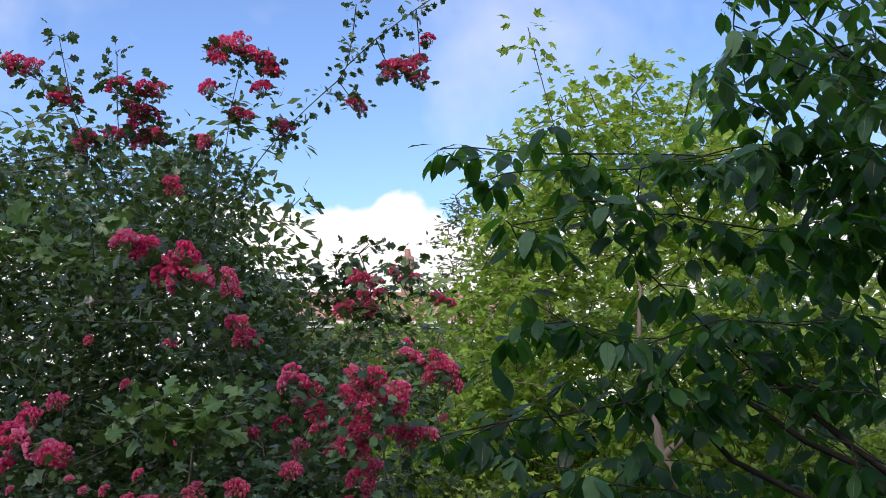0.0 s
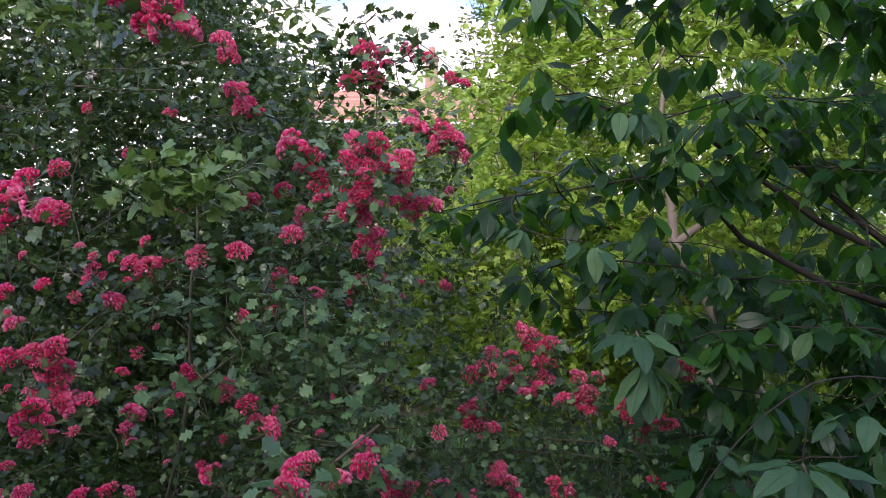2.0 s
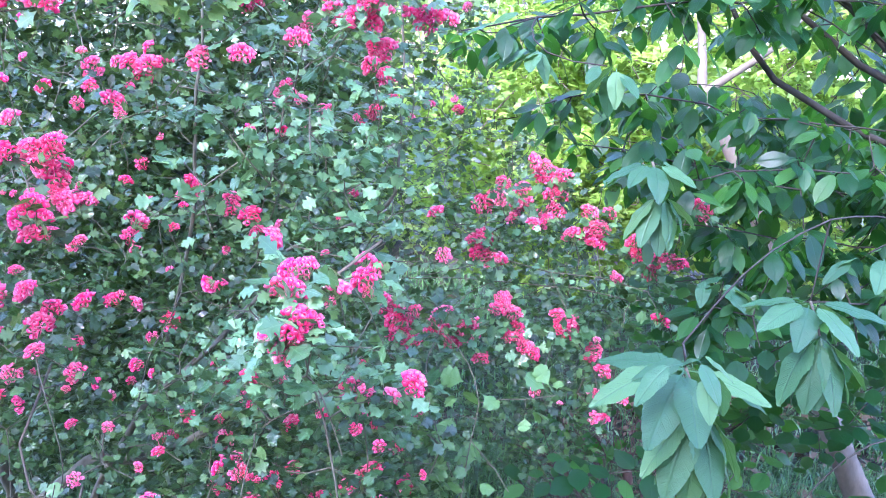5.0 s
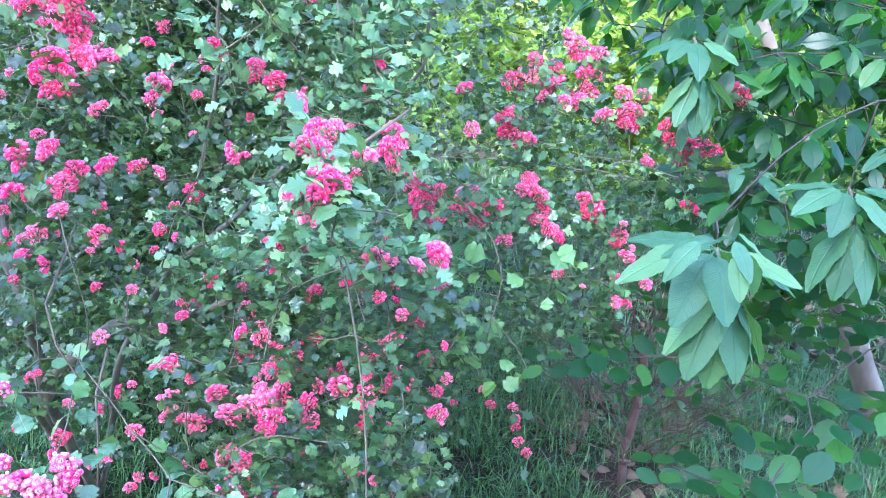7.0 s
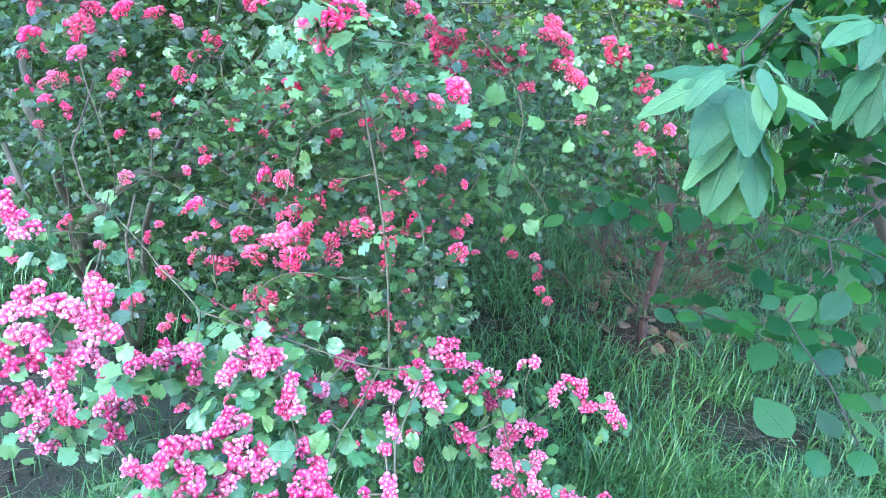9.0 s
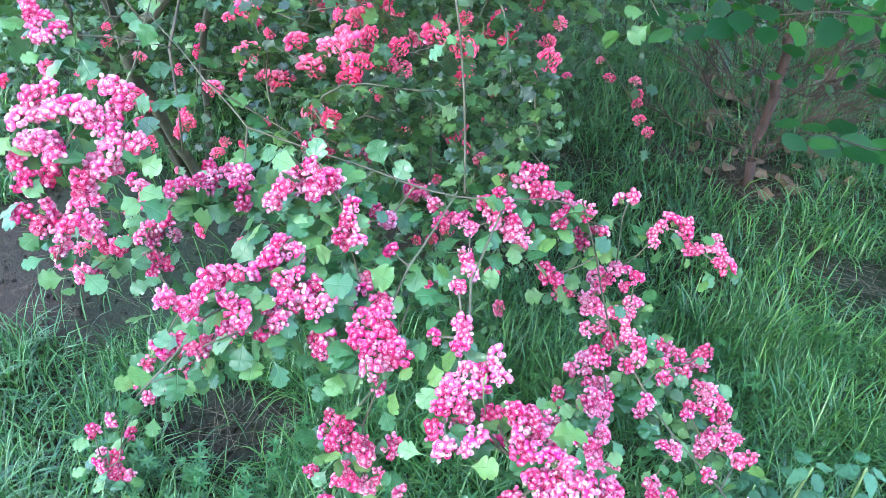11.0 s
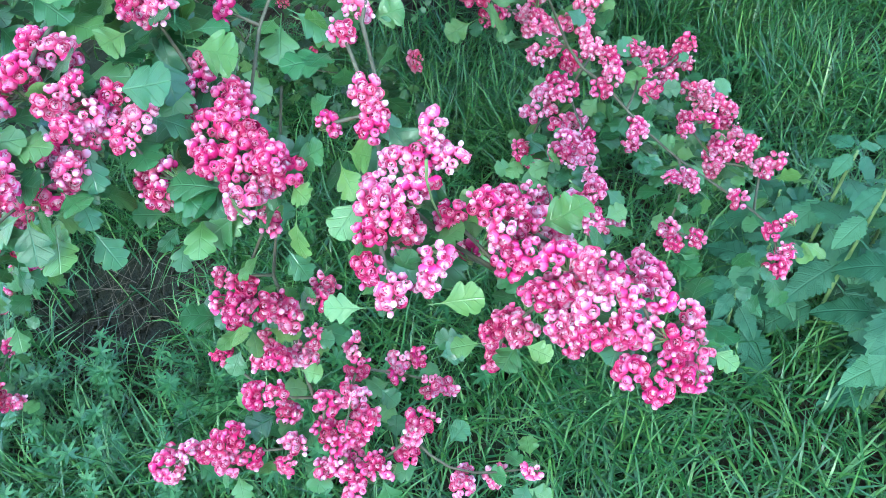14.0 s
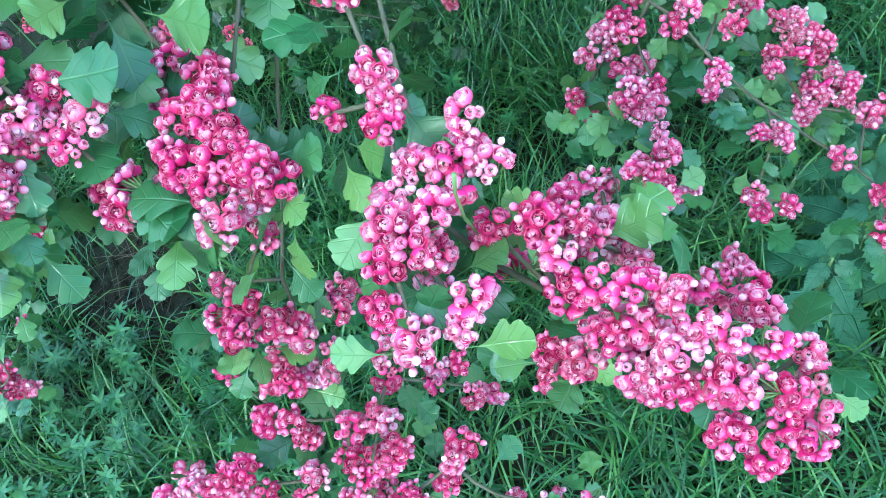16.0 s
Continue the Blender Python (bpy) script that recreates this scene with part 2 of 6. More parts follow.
def masonry_material(name, dark, pale, scale):
    m, n, l, b = material(name)
    co = n.new("ShaderNodeTexCoord")
    no = n.new("ShaderNodeTexNoise")
    no.inputs["Scale"].default_value, no.inputs["Detail"].default_value = scale, 6.0
    l.new(co.outputs["Object"], no.inputs["Vector"])
    r = ramp(n, [(0.3, dark), (0.7, pale)])
    oi = n.new("ShaderNodeObjectInfo").outputs["Random"]
    l.new(math_node(n, l, "ADD", math_node(n, l, "MULTIPLY", no.outputs["Fac"], 0.7), math_node(n, l, "MULTIPLY", oi, 0.3)), r.inputs[0])
    l.new(r.outputs[0], b.inputs["Base Color"])
    b.inputs["Roughness"].default_value = 0.9
    bump = n.new("ShaderNodeBump")
    bump.inputs["Strength"].default_value = 0.4
    l.new(no.outputs["Fac"], bump.inputs["Height"])
    l.new(bump.outputs[0], b.inputs["Normal"])
    return m


M_TILE = masonry_material("clay_tile", (0.33, 0.15, 0.105), (0.50, 0.26, 0.19), 3.0)
M_BRICK = masonry_material("brick", (0.20, 0.115, 0.08), (0.36, 0.24, 0.18), 5.0)
M_TRIM = masonry_material("white_trim", (0.62, 0.60, 0.57), (0.74, 0.72, 0.69), 6.0)
M_GLASS, _n, _l, _b = material("dark_glass")
_b.inputs["Base Color"].default_value, _b.inputs["Roughness"].default_value = (0.02, 0.025, 0.03, 1), 0.06


# ---- mesh helpers ----
RNG = np.random.default_rng(11)


def mesh_of(name, verts, tris, uvs=None, smooth=True):
    me = bpy.data.meshes.new(name)
    verts, tris = np.asarray(verts, np.float32), np.asarray(tris, np.int32)
    me.vertices.add(len(verts))
    me.vertices.foreach_set("co", verts.ravel())
    me.loops.add(tris.size)
    me.loops.foreach_set("vertex_index", tris.ravel())
    me.polygons.add(len(tris))
    me.polygons.foreach_set("loop_start", np.arange(0, tris.size, 3, dtype=np.int32))
    if uvs is not None:
        layer = me.uv_layers.new(name="UVMap")
        layer.data.foreach_set("uv", np.asarray(uvs, np.float32)[tris.ravel()].ravel())
    me.update(calc_edges=True)
    me.polygons.foreach_set("use_smooth", np.full(len(tris), smooth))
    me.validate()
    return me


def part(name, me, mat, parent=None, label="", at=None):
    """Links a mesh as one object, under a thing or a part."""
    if isinstance(me, bmesh.types.BMesh):
        d = bpy.data.meshes.new(name)
        me.to_mesh(d)
        me.free()
        me = d
    ob = new(name, me)
    if mat and not me.materials:
        me.materials.append(mat)
    if parent:
        ob.parent = parent
    if at is not None:
        ob.matrix_basis = at
    return tagged(ob, label=label)


def thing(name, label, category, group="", kind="", at=(0, 0, 0)):
    ob = new(name)
    ob.location = at
    ob.empty_display_size = 0.1
    return tagged(ob, label, category, group, kind)


def unit(v):
    v = np.asarray(v, float)
    return v / np.maximum(np.linalg.norm(v, axis=-1, keepdims=True), 1e-9)


def frames_of(axis, normal):
    """Rotation matrices whose y runs along axis and whose z is near normal."""
    y = unit(axis)
    x = unit(np.cross(y, normal))
    z = np.cross(x, y)
    return np.stack([x, y, z], axis=-1)


def scatter(template, pos, rot, size, wide=None):
    """Many copies of a template (verts, tris, uvs) in one set of arrays."""
    v, f, u = template
    n = len(pos)
    s = np.repeat(np.asarray(size)[:, None], 3, 1).astype(float)
    if wide is not None:
        s[:, 0] *= wide
    vv = np.einsum("nij,nkj->nki", rot, v[None] * s[:, None, :]) + np.asarray(pos)[:, None, :]
    ff = f[None] + (np.arange(n) * len(v))[:, None, None]
    return vv.reshape(-1, 3), ff.reshape(-1, 3), np.tile(u, (n, 1))


def join_arrays(sets):
    vs, fs, us, k = [], [], [], 0
    for v, f, u in sets:
        vs.append(v), fs.append(f + k), us.append(u)
        k += len(v)
    return np.concatenate(vs), np.concatenate(fs), np.concatenate(us)


def leaf_template(outline, bend=0.25, fold=0.18, wave=0.0, petiole=0.0, fine=False):
    """Half outline (along, half width) mirrored about the midrib; bent down at the tip, folded along the rib, its blade curled and wavy."""
    v, f, u = [], [], []
    cols = (-1, -0.5, 0, 0.5, 1) if fine else (-1, 0, 1)
    n = len(cols)
    for a, w in outline:
        drop = -bend * a * a
        for s in cols:
            x = w * s
            lift = fold * abs(x) - 0.55 * x * x + wave * w * abs(s) ** 1.5 * math.sin(a * 15.0 + (1.3 if s > 0 else 0.0))
            v.append((x, a * (1 - 0.03 * (1 - abs(s))), drop + lift))
            u.append((0.5 + x, a))
    for r in range(len(outline) - 1):
        for s in range(n - 1):
            k = r * n + s
            f += [(k, k + 1, k + n + 1), (k, k + n + 1, k + n)]
    if petiole:
        k = len(v)
        v += [(-0.012, 0, 0), (0.012, 0, 0), (0.012, -petiole, -0.03), (-0.012, -petiole, -0.03)]
        u += [(0.5, 0.0)] * 4
        f += [(k, k + 1, k + 2), (k, k + 2, k + 3)]
    return np.array(v, float), np.array(f), np.array(u, float)


HAW_LEAF = leaf_template([(0, 0.012), (0.10, 0.025), (0.22, 0.09), (0.33, 0.21), (0.43, 0.33), (0.51, 0.405), (0.57, 0.425), (0.615, 0.385), (0.64, 0.30), (0.67, 0.315), (0.73, 0.37), (0.80, 0.395), (0.86, 0.365), (0.895, 0.29), (0.915, 0.225), (0.94, 0.235), (0.98, 0.205), (1.02, 0.11), (1.03, 0.01)], 0.16, 0.14, 0.07, 0.35, True)
HAW_LEAF_B = leaf_template([(0, 0.012), (0.12, 0.05), (0.24, 0.17), (0.34, 0.31), (0.44, 0.41), (0.52, 0.445), (0.575, 0.42), (0.605, 0.34), (0.635, 0.345), (0.70, 0.41), (0.78, 0.43), (0.84, 0.395), (0.875, 0.30), (0.905, 0.27), (0.95, 0.25), (0.995, 0.15), (1.01, 0.01)], -0.10, 0.16, -0.08, 0.30, True)
HAW_LEAF_C = leaf_template([(0, 0.012), (0.12, 0.03), (0.28, 0.11), (0.42, 0.25), (0.53, 0.37), (0.60, 0.395), (0.645, 0.34), (0.665, 0.265), (0.70, 0.28), (0.77, 0.345), (0.84, 0.345), (0.885, 0.27), (0.91, 0.20), (0.95, 0.205), (0.99, 0.14), (1.01, 0.01)], 0.30, 0.10, 0.09, 0.30, True)
HAW_SMALL = leaf_template([(0, 0.02), (0.26, 0.08), (0.45, 0.43), (0.55, 0.20), (0.73, 0.40), (0.83, 0.19), (1.0, 0.09), (1.03, 0.01)], 0.22, 0.20, 0.10)
HAW_MID = leaf_template([(0, 0.015), (0.22, 0.07), (0.36, 0.27), (0.47, 0.43), (0.54, 0.42), (0.585, 0.22), (0.68, 0.31), (0.78, 0.41), (0.85, 0.35), (0.88, 0.19), (0.96, 0.19), (1.02, 0.08), (1.03, 0.01)], 0.22, 0.16, 0.10, 0.3)
HAW_MID_B = leaf_template([(0, 0.015), (0.22, 0.13), (0.36, 0.34), (0.46, 0.46), (0.53, 0.42), (0.57, 0.25), (0.66, 0.35), (0.76, 0.43), (0.83, 0.36), (0.86, 0.21), (0.95, 0.22), (1.01, 0.10), (1.02, 0.01)], -0.12, 0.20, -0.11, 0.3)


def serrate(n, peak, tip, tooth):
    out = [(0.0, 0.015)]
    for i in range(n):
        a = (i + 0.5) / n
        w = peak * math.sin(math.pi * min(1.0, a ** 0.80)) ** 0.62 * (1 - tip * a)
        out.append((a, w))
        out.append((a + 0.35 / n, w * (1 - tooth)))
    out.append((1.0, 0.004))
    return out


CHERRY_LEAF = leaf_template(serrate(12, 0.270, 0.20, 0.07), 0.24, 0.10, 0.07, 0.16, True)
CHERRY_LEAF_B = leaf_template(serrate(12, 0.245, 0.15, 0.07), 0.14, 0.16, -0.07, 0.16, True)
CHERRY_LEAF_C = leaf_template(serrate(12, 0.285, 0.22, 0.07), 0.38, 0.08, 0.10, 0.16, True)
CHERRY_SMALL = leaf_template([(0, 0.02), (0.08, 0.11), (0.24, 0.21), (0.45, 0.26), (0.64, 0.24), (0.80, 0.155), (0.90, 0.055), (1.0, 0.005)], 0.3, 0.14, 0.06, 0.2)
CHERRY_SMALL_B = leaf_template([(0, 0.02), (0.08, 0.08), (0.24, 0.17), (0.45, 0.22), (0.66, 0.20), (0.82, 0.12), (0.91, 0.04), (1.0, 0.005)], 0.12, 0.22, -0.08, 0.2)
CHERRY_ROUND = leaf_template([(0, 0.02), (0.07, 0.16), (0.24, 0.30), (0.46, 0.35), (0.68, 0.28), (0.84, 0.15), (1.0, 0.01)], 0.12, 0.10, 0.05, 0.15)
NETTLE_LEAF = leaf_template(serrate(10, 0.40, 0.45, 0.20), 0.30, 0.14, 0.12, 0.25, True)
MAPLE_LEAF = leaf_template([(0, 0.06), (0.10, 0.36), (0.26, 0.26), (0.60, 0.50), (0.58, 0.22), (1.0, 0.02)], 0.25, 0.15)
OVAL_SMALL = leaf_template([(0, 0.02), (0.35, 0.25), (0.70, 0.20), (1.0, 0.01)], 0.2, 0.2)
OVAL_FAR = leaf_template([(0, 0.03), (0.45, 0.27), (1.0, 0.01)], 0.2, 0.2)


def grow(chains, targets, jitter=0.012, step=0.05, sag=0.06):
    """A branching skeleton: given chains (polylines, each rooted on the first), then each target joined to the nearest node."""
    nodes, parent = [], []

    def add(p, q):
        nodes.append(np.array(p, float)), parent.append(q)
        return len(nodes) - 1

    for chain in chains:
        c = [np.array(p, float) for p in chain]
        if nodes:
            d = np.linalg.norm(np.array(nodes) - c[0], axis=1)
            last = int(d.argmin())
        else:
            last = add(c[0], -1)
        for a, b in zip(c, c[1:]):
            k = max(1, int(np.linalg.norm(b - a) / step))
            for i in range(1, k + 1):
                w = RNG.normal(0, jitter * 0.5, 3) if i < k else 0
                last = add(a + (b - a) * i / k + w, last)
    tips = []
    targets = [np.array(p, float) for p in targets]
    base = np.array(nodes)
    order = sorted(range(len(targets)), key=lambda i: np.linalg.norm(base - targets[i], axis=1).min())
    arr = np.zeros((len(nodes) + len(targets) * 30, 3))
    arr[:len(nodes)] = nodes
    for i in order:
        t = targets[i]
        n = len(nodes)
        d = np.linalg.norm(arr[:n] - t, axis=1)
        j = int(d.argmin())
        k = max(1, min(28, int(d[j] / step)))
        a, last = arr[j].copy(), j
        for q in range(1, k + 1):
            s = q / k
            p = a + (t - a) * s
            if q < k:
                p = p + RNG.normal(0, jitter, 3) + np.array((0, 0, sag * d[j] * math.sin(math.pi * s)))
            last = add(p, last)
            arr[len(nodes) - 1] = p
        tips.append((i, last))
    tips = [t for _, t in sorted(tips)]
    # ease the bends: every node with one child moves towards its neighbours
    par = np.array(parent)
    pts = np.array(nodes)
    kids = np.bincount(par[par >= 0], minlength=len(pts))
    child = np.full(len(pts), -1)
    child[par[par >= 0]] = np.where(par >= 0)[0]
    mid = (par >= 0) & (kids == 1)
    for _ in range(4):
        pts[mid] = 0.5 * pts[mid] + 0.25 * (pts[par[mid]] + pts[child[mid]])
    nodes = pts
    return np.array(nodes), np.array(parent), tips


def girth(parent, tip, power=0.42, most=0.05):
    n = np.ones(len(parent))
    has = np.zeros(len(parent), bool)
    for i in range(len(parent) - 1, 0, -1):
        if parent[i] >= 0:
            n[parent[i]] += n[i] * 0.35 if not has[parent[i]] else n[i] * 0.6
            has[parent[i]] = True
    return np.minimum(tip * n ** power, most)


def tubes(nodes, parent, radius, sides=5, pick=None):
    """Round twigs between every node and its parent."""
    i = np.where(parent >= 0)[0]
    if pick is not None:
        i = i[pick[i]]
    a, b = nodes[parent[i]], nodes[i]
    d = unit(b - a)
    up = np.where(np.abs(d[:, 2:3]) > 0.9, np.array([[1.0, 0, 0]]), np.array([[0, 0, 1.0]]))
    x = unit(np.cross(d, up))
    y = np.cross(d, x)
    a, b = a - d * radius[i][:, None] * 0.3, b + d * radius[i][:, None] * 0.3
    th = np.arange(sides) * 2 * math.pi / sides
    ring = x[:, None] * np.cos(th)[None, :, None] + y[:, None] * np.sin(th)[None, :, None]
    ra, rb = np.minimum(radius[parent[i]], radius[i] * 1.5), radius[i]
    v = np.concatenate([a[:, None] + ring * ra[:, None, None], b[:, None] + ring * rb[:, None, None]], axis=1)
    k = np.arange(sides)
    k2 = (k + 1) % sides
    f = np.concatenate([np.stack([k, k2, k2 + sides], 1), np.stack([k, k2 + sides, k + sides], 1)])
    ff = f[None] + (np.arange(len(i)) * sides * 2)[:, None, None]
    v = v.reshape(-1, 3)
    return v, ff.reshape(-1, 3), np.zeros((len(v), 2))


def sweep(pts, radius, sides=7):
    """One continuous round stem along a polyline, with closed ends."""
    pts = np.asarray(pts, float)
    d = unit(np.gradient(pts, axis=0))
    x = unit(np.cross(d, np.array((0.31, 0.92, 0.23))))
    y = np.cross(d, x)
    th = np.arange(sides) * 2 * math.pi / sides
    v = (pts[:, None] + (x[:, None] * np.cos(th)[None, :, None] + y[:, None] * np.sin(th)[None, :, None]) * np.asarray(radius)[:, None, None]).reshape(-1, 3)
    k = np.arange(sides)
    k2 = (k + 1) % sides
    f = np.concatenate([np.concatenate([np.stack([k, k2, k2 + sides], 1), np.stack([k, k2 + sides, k + sides], 1)]) + i * sides for i in range(len(pts) - 1)])
    caps = [(0, i + 1, i) for i in range(1, sides - 1)] + [((len(pts) - 1) * sides, (len(pts) - 1) * sides + i, (len(pts) - 1) * sides + i + 1) for i in range(1, sides - 1)]
    return v, np.concatenate([f, np.array(caps)]), np.zeros((len(v), 2))


def random_dirs(n, up=0.3, flat=1.0):
    d = RNG.normal(0, 1, (n, 3))
    d[:, 2] = d[:, 2] * flat + up
    return unit(d)


def leaves_at(template_list, centres, each, spread, size, droop=0.0, face_up=0.8, flat=0.6):
    """Leaves standing out round the given centres; their faces mostly turn up and outward."""
    c = np.repeat(np.asarray(centres, float), each, axis=0)
    n = len(c)
    d = random_dirs(n, -droop, flat)
    p = c + d * spread * RNG.uniform(0.2, 1.0, (n, 1))
    nor = unit(RNG.normal(0, 0.62, (n, 3)) + np.array((0, -0.20, face_up)))
    rot = frames_of(d, nor)
    s = size * RNG.uniform(0.6, 1.2, n)
    which = RNG.integers(0, len(template_list), n)
    sets = [scatter(t, p[which == i], rot[which == i], s[which == i], RNG.uniform(0.8, 1.15, (which == i).sum())) for i, t in enumerate(template_list) if (which == i).any()]
    return join_arrays(sets)


def leaf_pose(p, d, nor, s):
    r = frames_of(np.asarray(d)[None], np.asarray(nor)[None])[0]
    m = Matrix.Identity(4)
    for a in range(3):
        for b in range(3):
            m[a][b] = r[a][b] * s
        m[a][3] = p[a]
    return m


# ---- the ground: one sheet to the horizon ----
GROUND = -0.05


def ground_height(x, y):
    """Soft hummocks near the path, flat farther off."""
    fade = math.exp(-((x * x + (y - 1.5) ** 2) / 40.0))
    return GROUND + fade * (0.035 * noise.noise((x * 1.3, y * 1.3, 0.0)) + 0.012 * noise.noise((x * 7, y * 7, 3.0)))


def build_ground():
    line = np.concatenate([-np.geomspace(3.2, 900, 26)[::-1], np.linspace(-3, 3, 110), np.geomspace(3.2, 900, 26)])
    n = len(line)
    v = [(x, y + 1.8, ground_height(x, y + 1.8)) for y in line for x in line]
    i = np.arange(n * n).reshape(n, n)
    a, b, c, d = i[:-1, :-1].ravel(), i[:-1, 1:].ravel(), i[1:, 1:].ravel(), i[1:, :-1].ravel()
    f = np.concatenate([np.stack([a, b, c], 1), np.stack([a, c, d], 1)])
    ob = part("ground", mesh_of("ground", v, f), M_SOIL)
    tagged(ob, "dark garden soil with turf and bare patches", "ground", kind="structure")


build_ground()


def box(bm, x0, x1, y0, y1, z0, z1):
    vs = [bm.verts.new(p) for p in ((x0, y0, z0), (x1, y0, z0), (x1, y1, z0), (x0, y1, z0), (x0, y0, z1), (x1, y0, z1), (x1, y1, z1), (x0, y1, z1))]
    for q in ((0, 3, 2, 1), (4, 5, 6, 7), (0, 1, 5, 4), (1, 2, 6, 5), (2, 3, 7, 6), (3, 0, 4, 7)):
        bm.faces.new([vs[k] for k in q])


def box_part(name, mat, parent, dims, label="", bevel=0.0):
    bm = bmesh.new()
    box(bm, *dims)
    if bevel:
        bmesh.ops.bevel(bm, geom=bm.edges[:], offset=bevel, segments=1, affect="EDGES")
    return part(name, bm, mat, parent, label)


# ---- the house beyond the garden ----
def build_house():
    h = thing("house", "brick house with an orange clay tile roof", "house", at=(-2.5, 37.0, GROUND + 0.5))
    bm = bmesh.new()
    box(bm, -5.2, 7.0, 0, 7.0, -0.5, 5.1)
    wall = part("wall", bm, M_BRICK, h, "brown brick wall")
    # two slopes with thickness and overhang
    for side in (-1, 1):
        bm = bmesh.new()
        y_e, y_r = (-0.4, 3.5) if side < 0 else (7.4, 3.5)
        vs = []
        for x in (-5.6, 7.4):
            for y, z in ((y_e, 5.0), (y_r, 6.65), (y_r, 6.80), (y_e, 5.16)):
                vs.append(bm.verts.new((x, y, z)))
        for q in ((0, 1, 2, 3), (7, 6, 5, 4), (0, 4, 5, 1), (1, 5, 6, 2), (2, 6, 7, 3), (3, 7, 4, 0)):
            bm.faces.new([vs[k] for k in q])
        bmesh.ops.recalc_face_normals(bm, faces=bm.faces[:])
        roof = part("roof", bm, M_TILE, h)
        if side < 0:
            slope = math.atan2(1.65, 3.9)
            tile = bmesh.new()
            box(tile, -6.45, 6.45, -0.02, 0.24, 0.0, 0.035)
            course = bpy.data.meshes.new("tile_course")
            tile.to_mesh(course)
            tile.free()
            for k in range(18):
                s = k / 18
                part("tile_course", course, M_TILE, roof, at=pose(0.9, y_e + (y_r - y_e) * s, 5.17 + 1.65 * s, math.degrees(slope) - 2.0))
    box_part("ridge", M_TILE, h, (-5.6, 7.4, 3.36, 3.64, 6.74, 6.9), "clay ridge tiles", 0.05)
    box_part("gutter", M_TRIM, h, (-5.6, 7.4, -0.52, -0.40, 4.94, 5.06), "white gutter", 0.02)
    box_part("fascia", M_TRIM, h, (-5.6, 7.4, -0.39, -0.34, 4.80, 5.02), "white fascia board")
    stack = box_part("chimney", M_BRICK, h, (0.50, 1.06, 3.1, 3.9, 6.2, 8.60), "brick chimney stack")
    box_part("cap", M_BRICK, stack, (0.45, 1.11, 3.05, 3.95, 8.36, 8.48), "projecting brick course", 0.015)
    bm = bmesh.new()
    bmesh.ops.create_cone(bm, cap_ends=False, segments=14, radius1=0.17, radius2=0.13, depth=0.42, matrix=Matrix.Translation((0.78, 3.5, 8.80)))
    bmesh.ops.solidify(bm, geom=bm.faces[:], thickness=0.03)
    part("pot", bm, M_TILE, stack, "clay chimney pot")
    for x in (-4.0, -1.6, 0.8, 3.2, 5.4):
        w = box_part("window", M_TRIM, h, (x, x + 1.2, -0.06, 0.04, 3.0, 4.3), "white framed window", 0.01)
        for q in (0, 1):
            box_part("pane", M_GLASS, w, (x + 0.07 + q * 0.56, x + 0.57 + q * 0.56, -0.075, -0.061, 3.08, 4.22))


build_house()


# ---- flowers ----
def petal(turn, radius, rim, spread, v_lo=0.0, v_hi=1.0, rows=(0.0, 0.55, 1.0)):
    """One petal: a patch of a cup round the floret's axis, from its foot to the rim, paler at the rim."""
    v, u = [], []
    for a in rows:
        th = 2.75 + (rim - 2.75) * a
        for s in (-1, 0, 1):
            ph = turn + s * spread * (0.45 + 0.55 * math.sin(a * 2.2))
            rr = radius * (1.0 + (0.06 if a == 1.0 else 0.0) - 0.05 * abs(s) * a)
            zz = math.cos(th) * 0.86 - abs(s) * 0.10 * a
            v.append((rr * math.sin(th) * math.cos(ph), rr * math.sin(th) * math.sin(ph), radius * zz))
            u.append((0.5 + 0.5 * s, v_lo + (v_hi - v_lo) * a))
    f = []
    for r in range(len(rows) - 1):
        for s in range(2):
            k = r * 3 + s
            f += [(k, k + 1, k + 4), (k, k + 4, k + 3)]
    return np.array(v), np.array(f), np.array(u)


def tilted(arrays, rng, amount):
    """A petal set turned a little about a chance axis, so that no two lie alike."""
    v, f, u = arrays
    axis = unit(rng.normal(0, 1, 3))
    m = np.array(Matrix.Rotation(rng.normal(0, amount), 3, Vector(axis)))
    return v @ m.T, f, u


def floret(rng):
    """Double floret: loose outer petals round a crumpled heart, like a tiny rose."""
    sets = []
    for n, radius, rim, spread, lo, hi in ((5, 0.50, 1.12, 0.78, 0.08, 0.50), (5, 0.44, 0.90, 0.72, 0.18, 0.74), (4, 0.35, 0.70, 0.80, 0.40, 0.98), (3, 0.27, 0.40, 0.95, 0.60, 1.05), (2, 0.22, 0.05, 1.5, 0.45, 0.85)):
        o = rng.uniform(0, 6.28)
        for i in range(n):
            one = petal(o + i * 6.283 / n + rng.uniform(-0.3, 0.3), radius * rng.uniform(0.88, 1.08), rim + rng.uniform(-0.25, 0.2), spread * rng.uniform(0.8, 1.1), lo, hi, (0.0, 0.55, 1.0) if radius > 0.40 else (0.3, 1.0))
            sets.append(tilted(one, rng, 0.16))
    return join_arrays(sets)


def half_open(rng):
    """A floret still closing over its heart: a round cup with a narrow mouth."""
    sets = [petal(i * 6.283 / 4 + rng.uniform(-0.2, 0.2), 0.50 * rng.uniform(0.93, 1.05), 0.50 + rng.uniform(-0.15, 0.2), 0.95, 0.25, 0.85) for i in range(4)]
    sets += [tilted(petal(0.7 + i * 2.1, 0.40, 0.25, 1.1, 0.15, 0.70, (0.4, 1.0)), rng, 0.15) for i in range(3)]
    return join_arrays(sets)


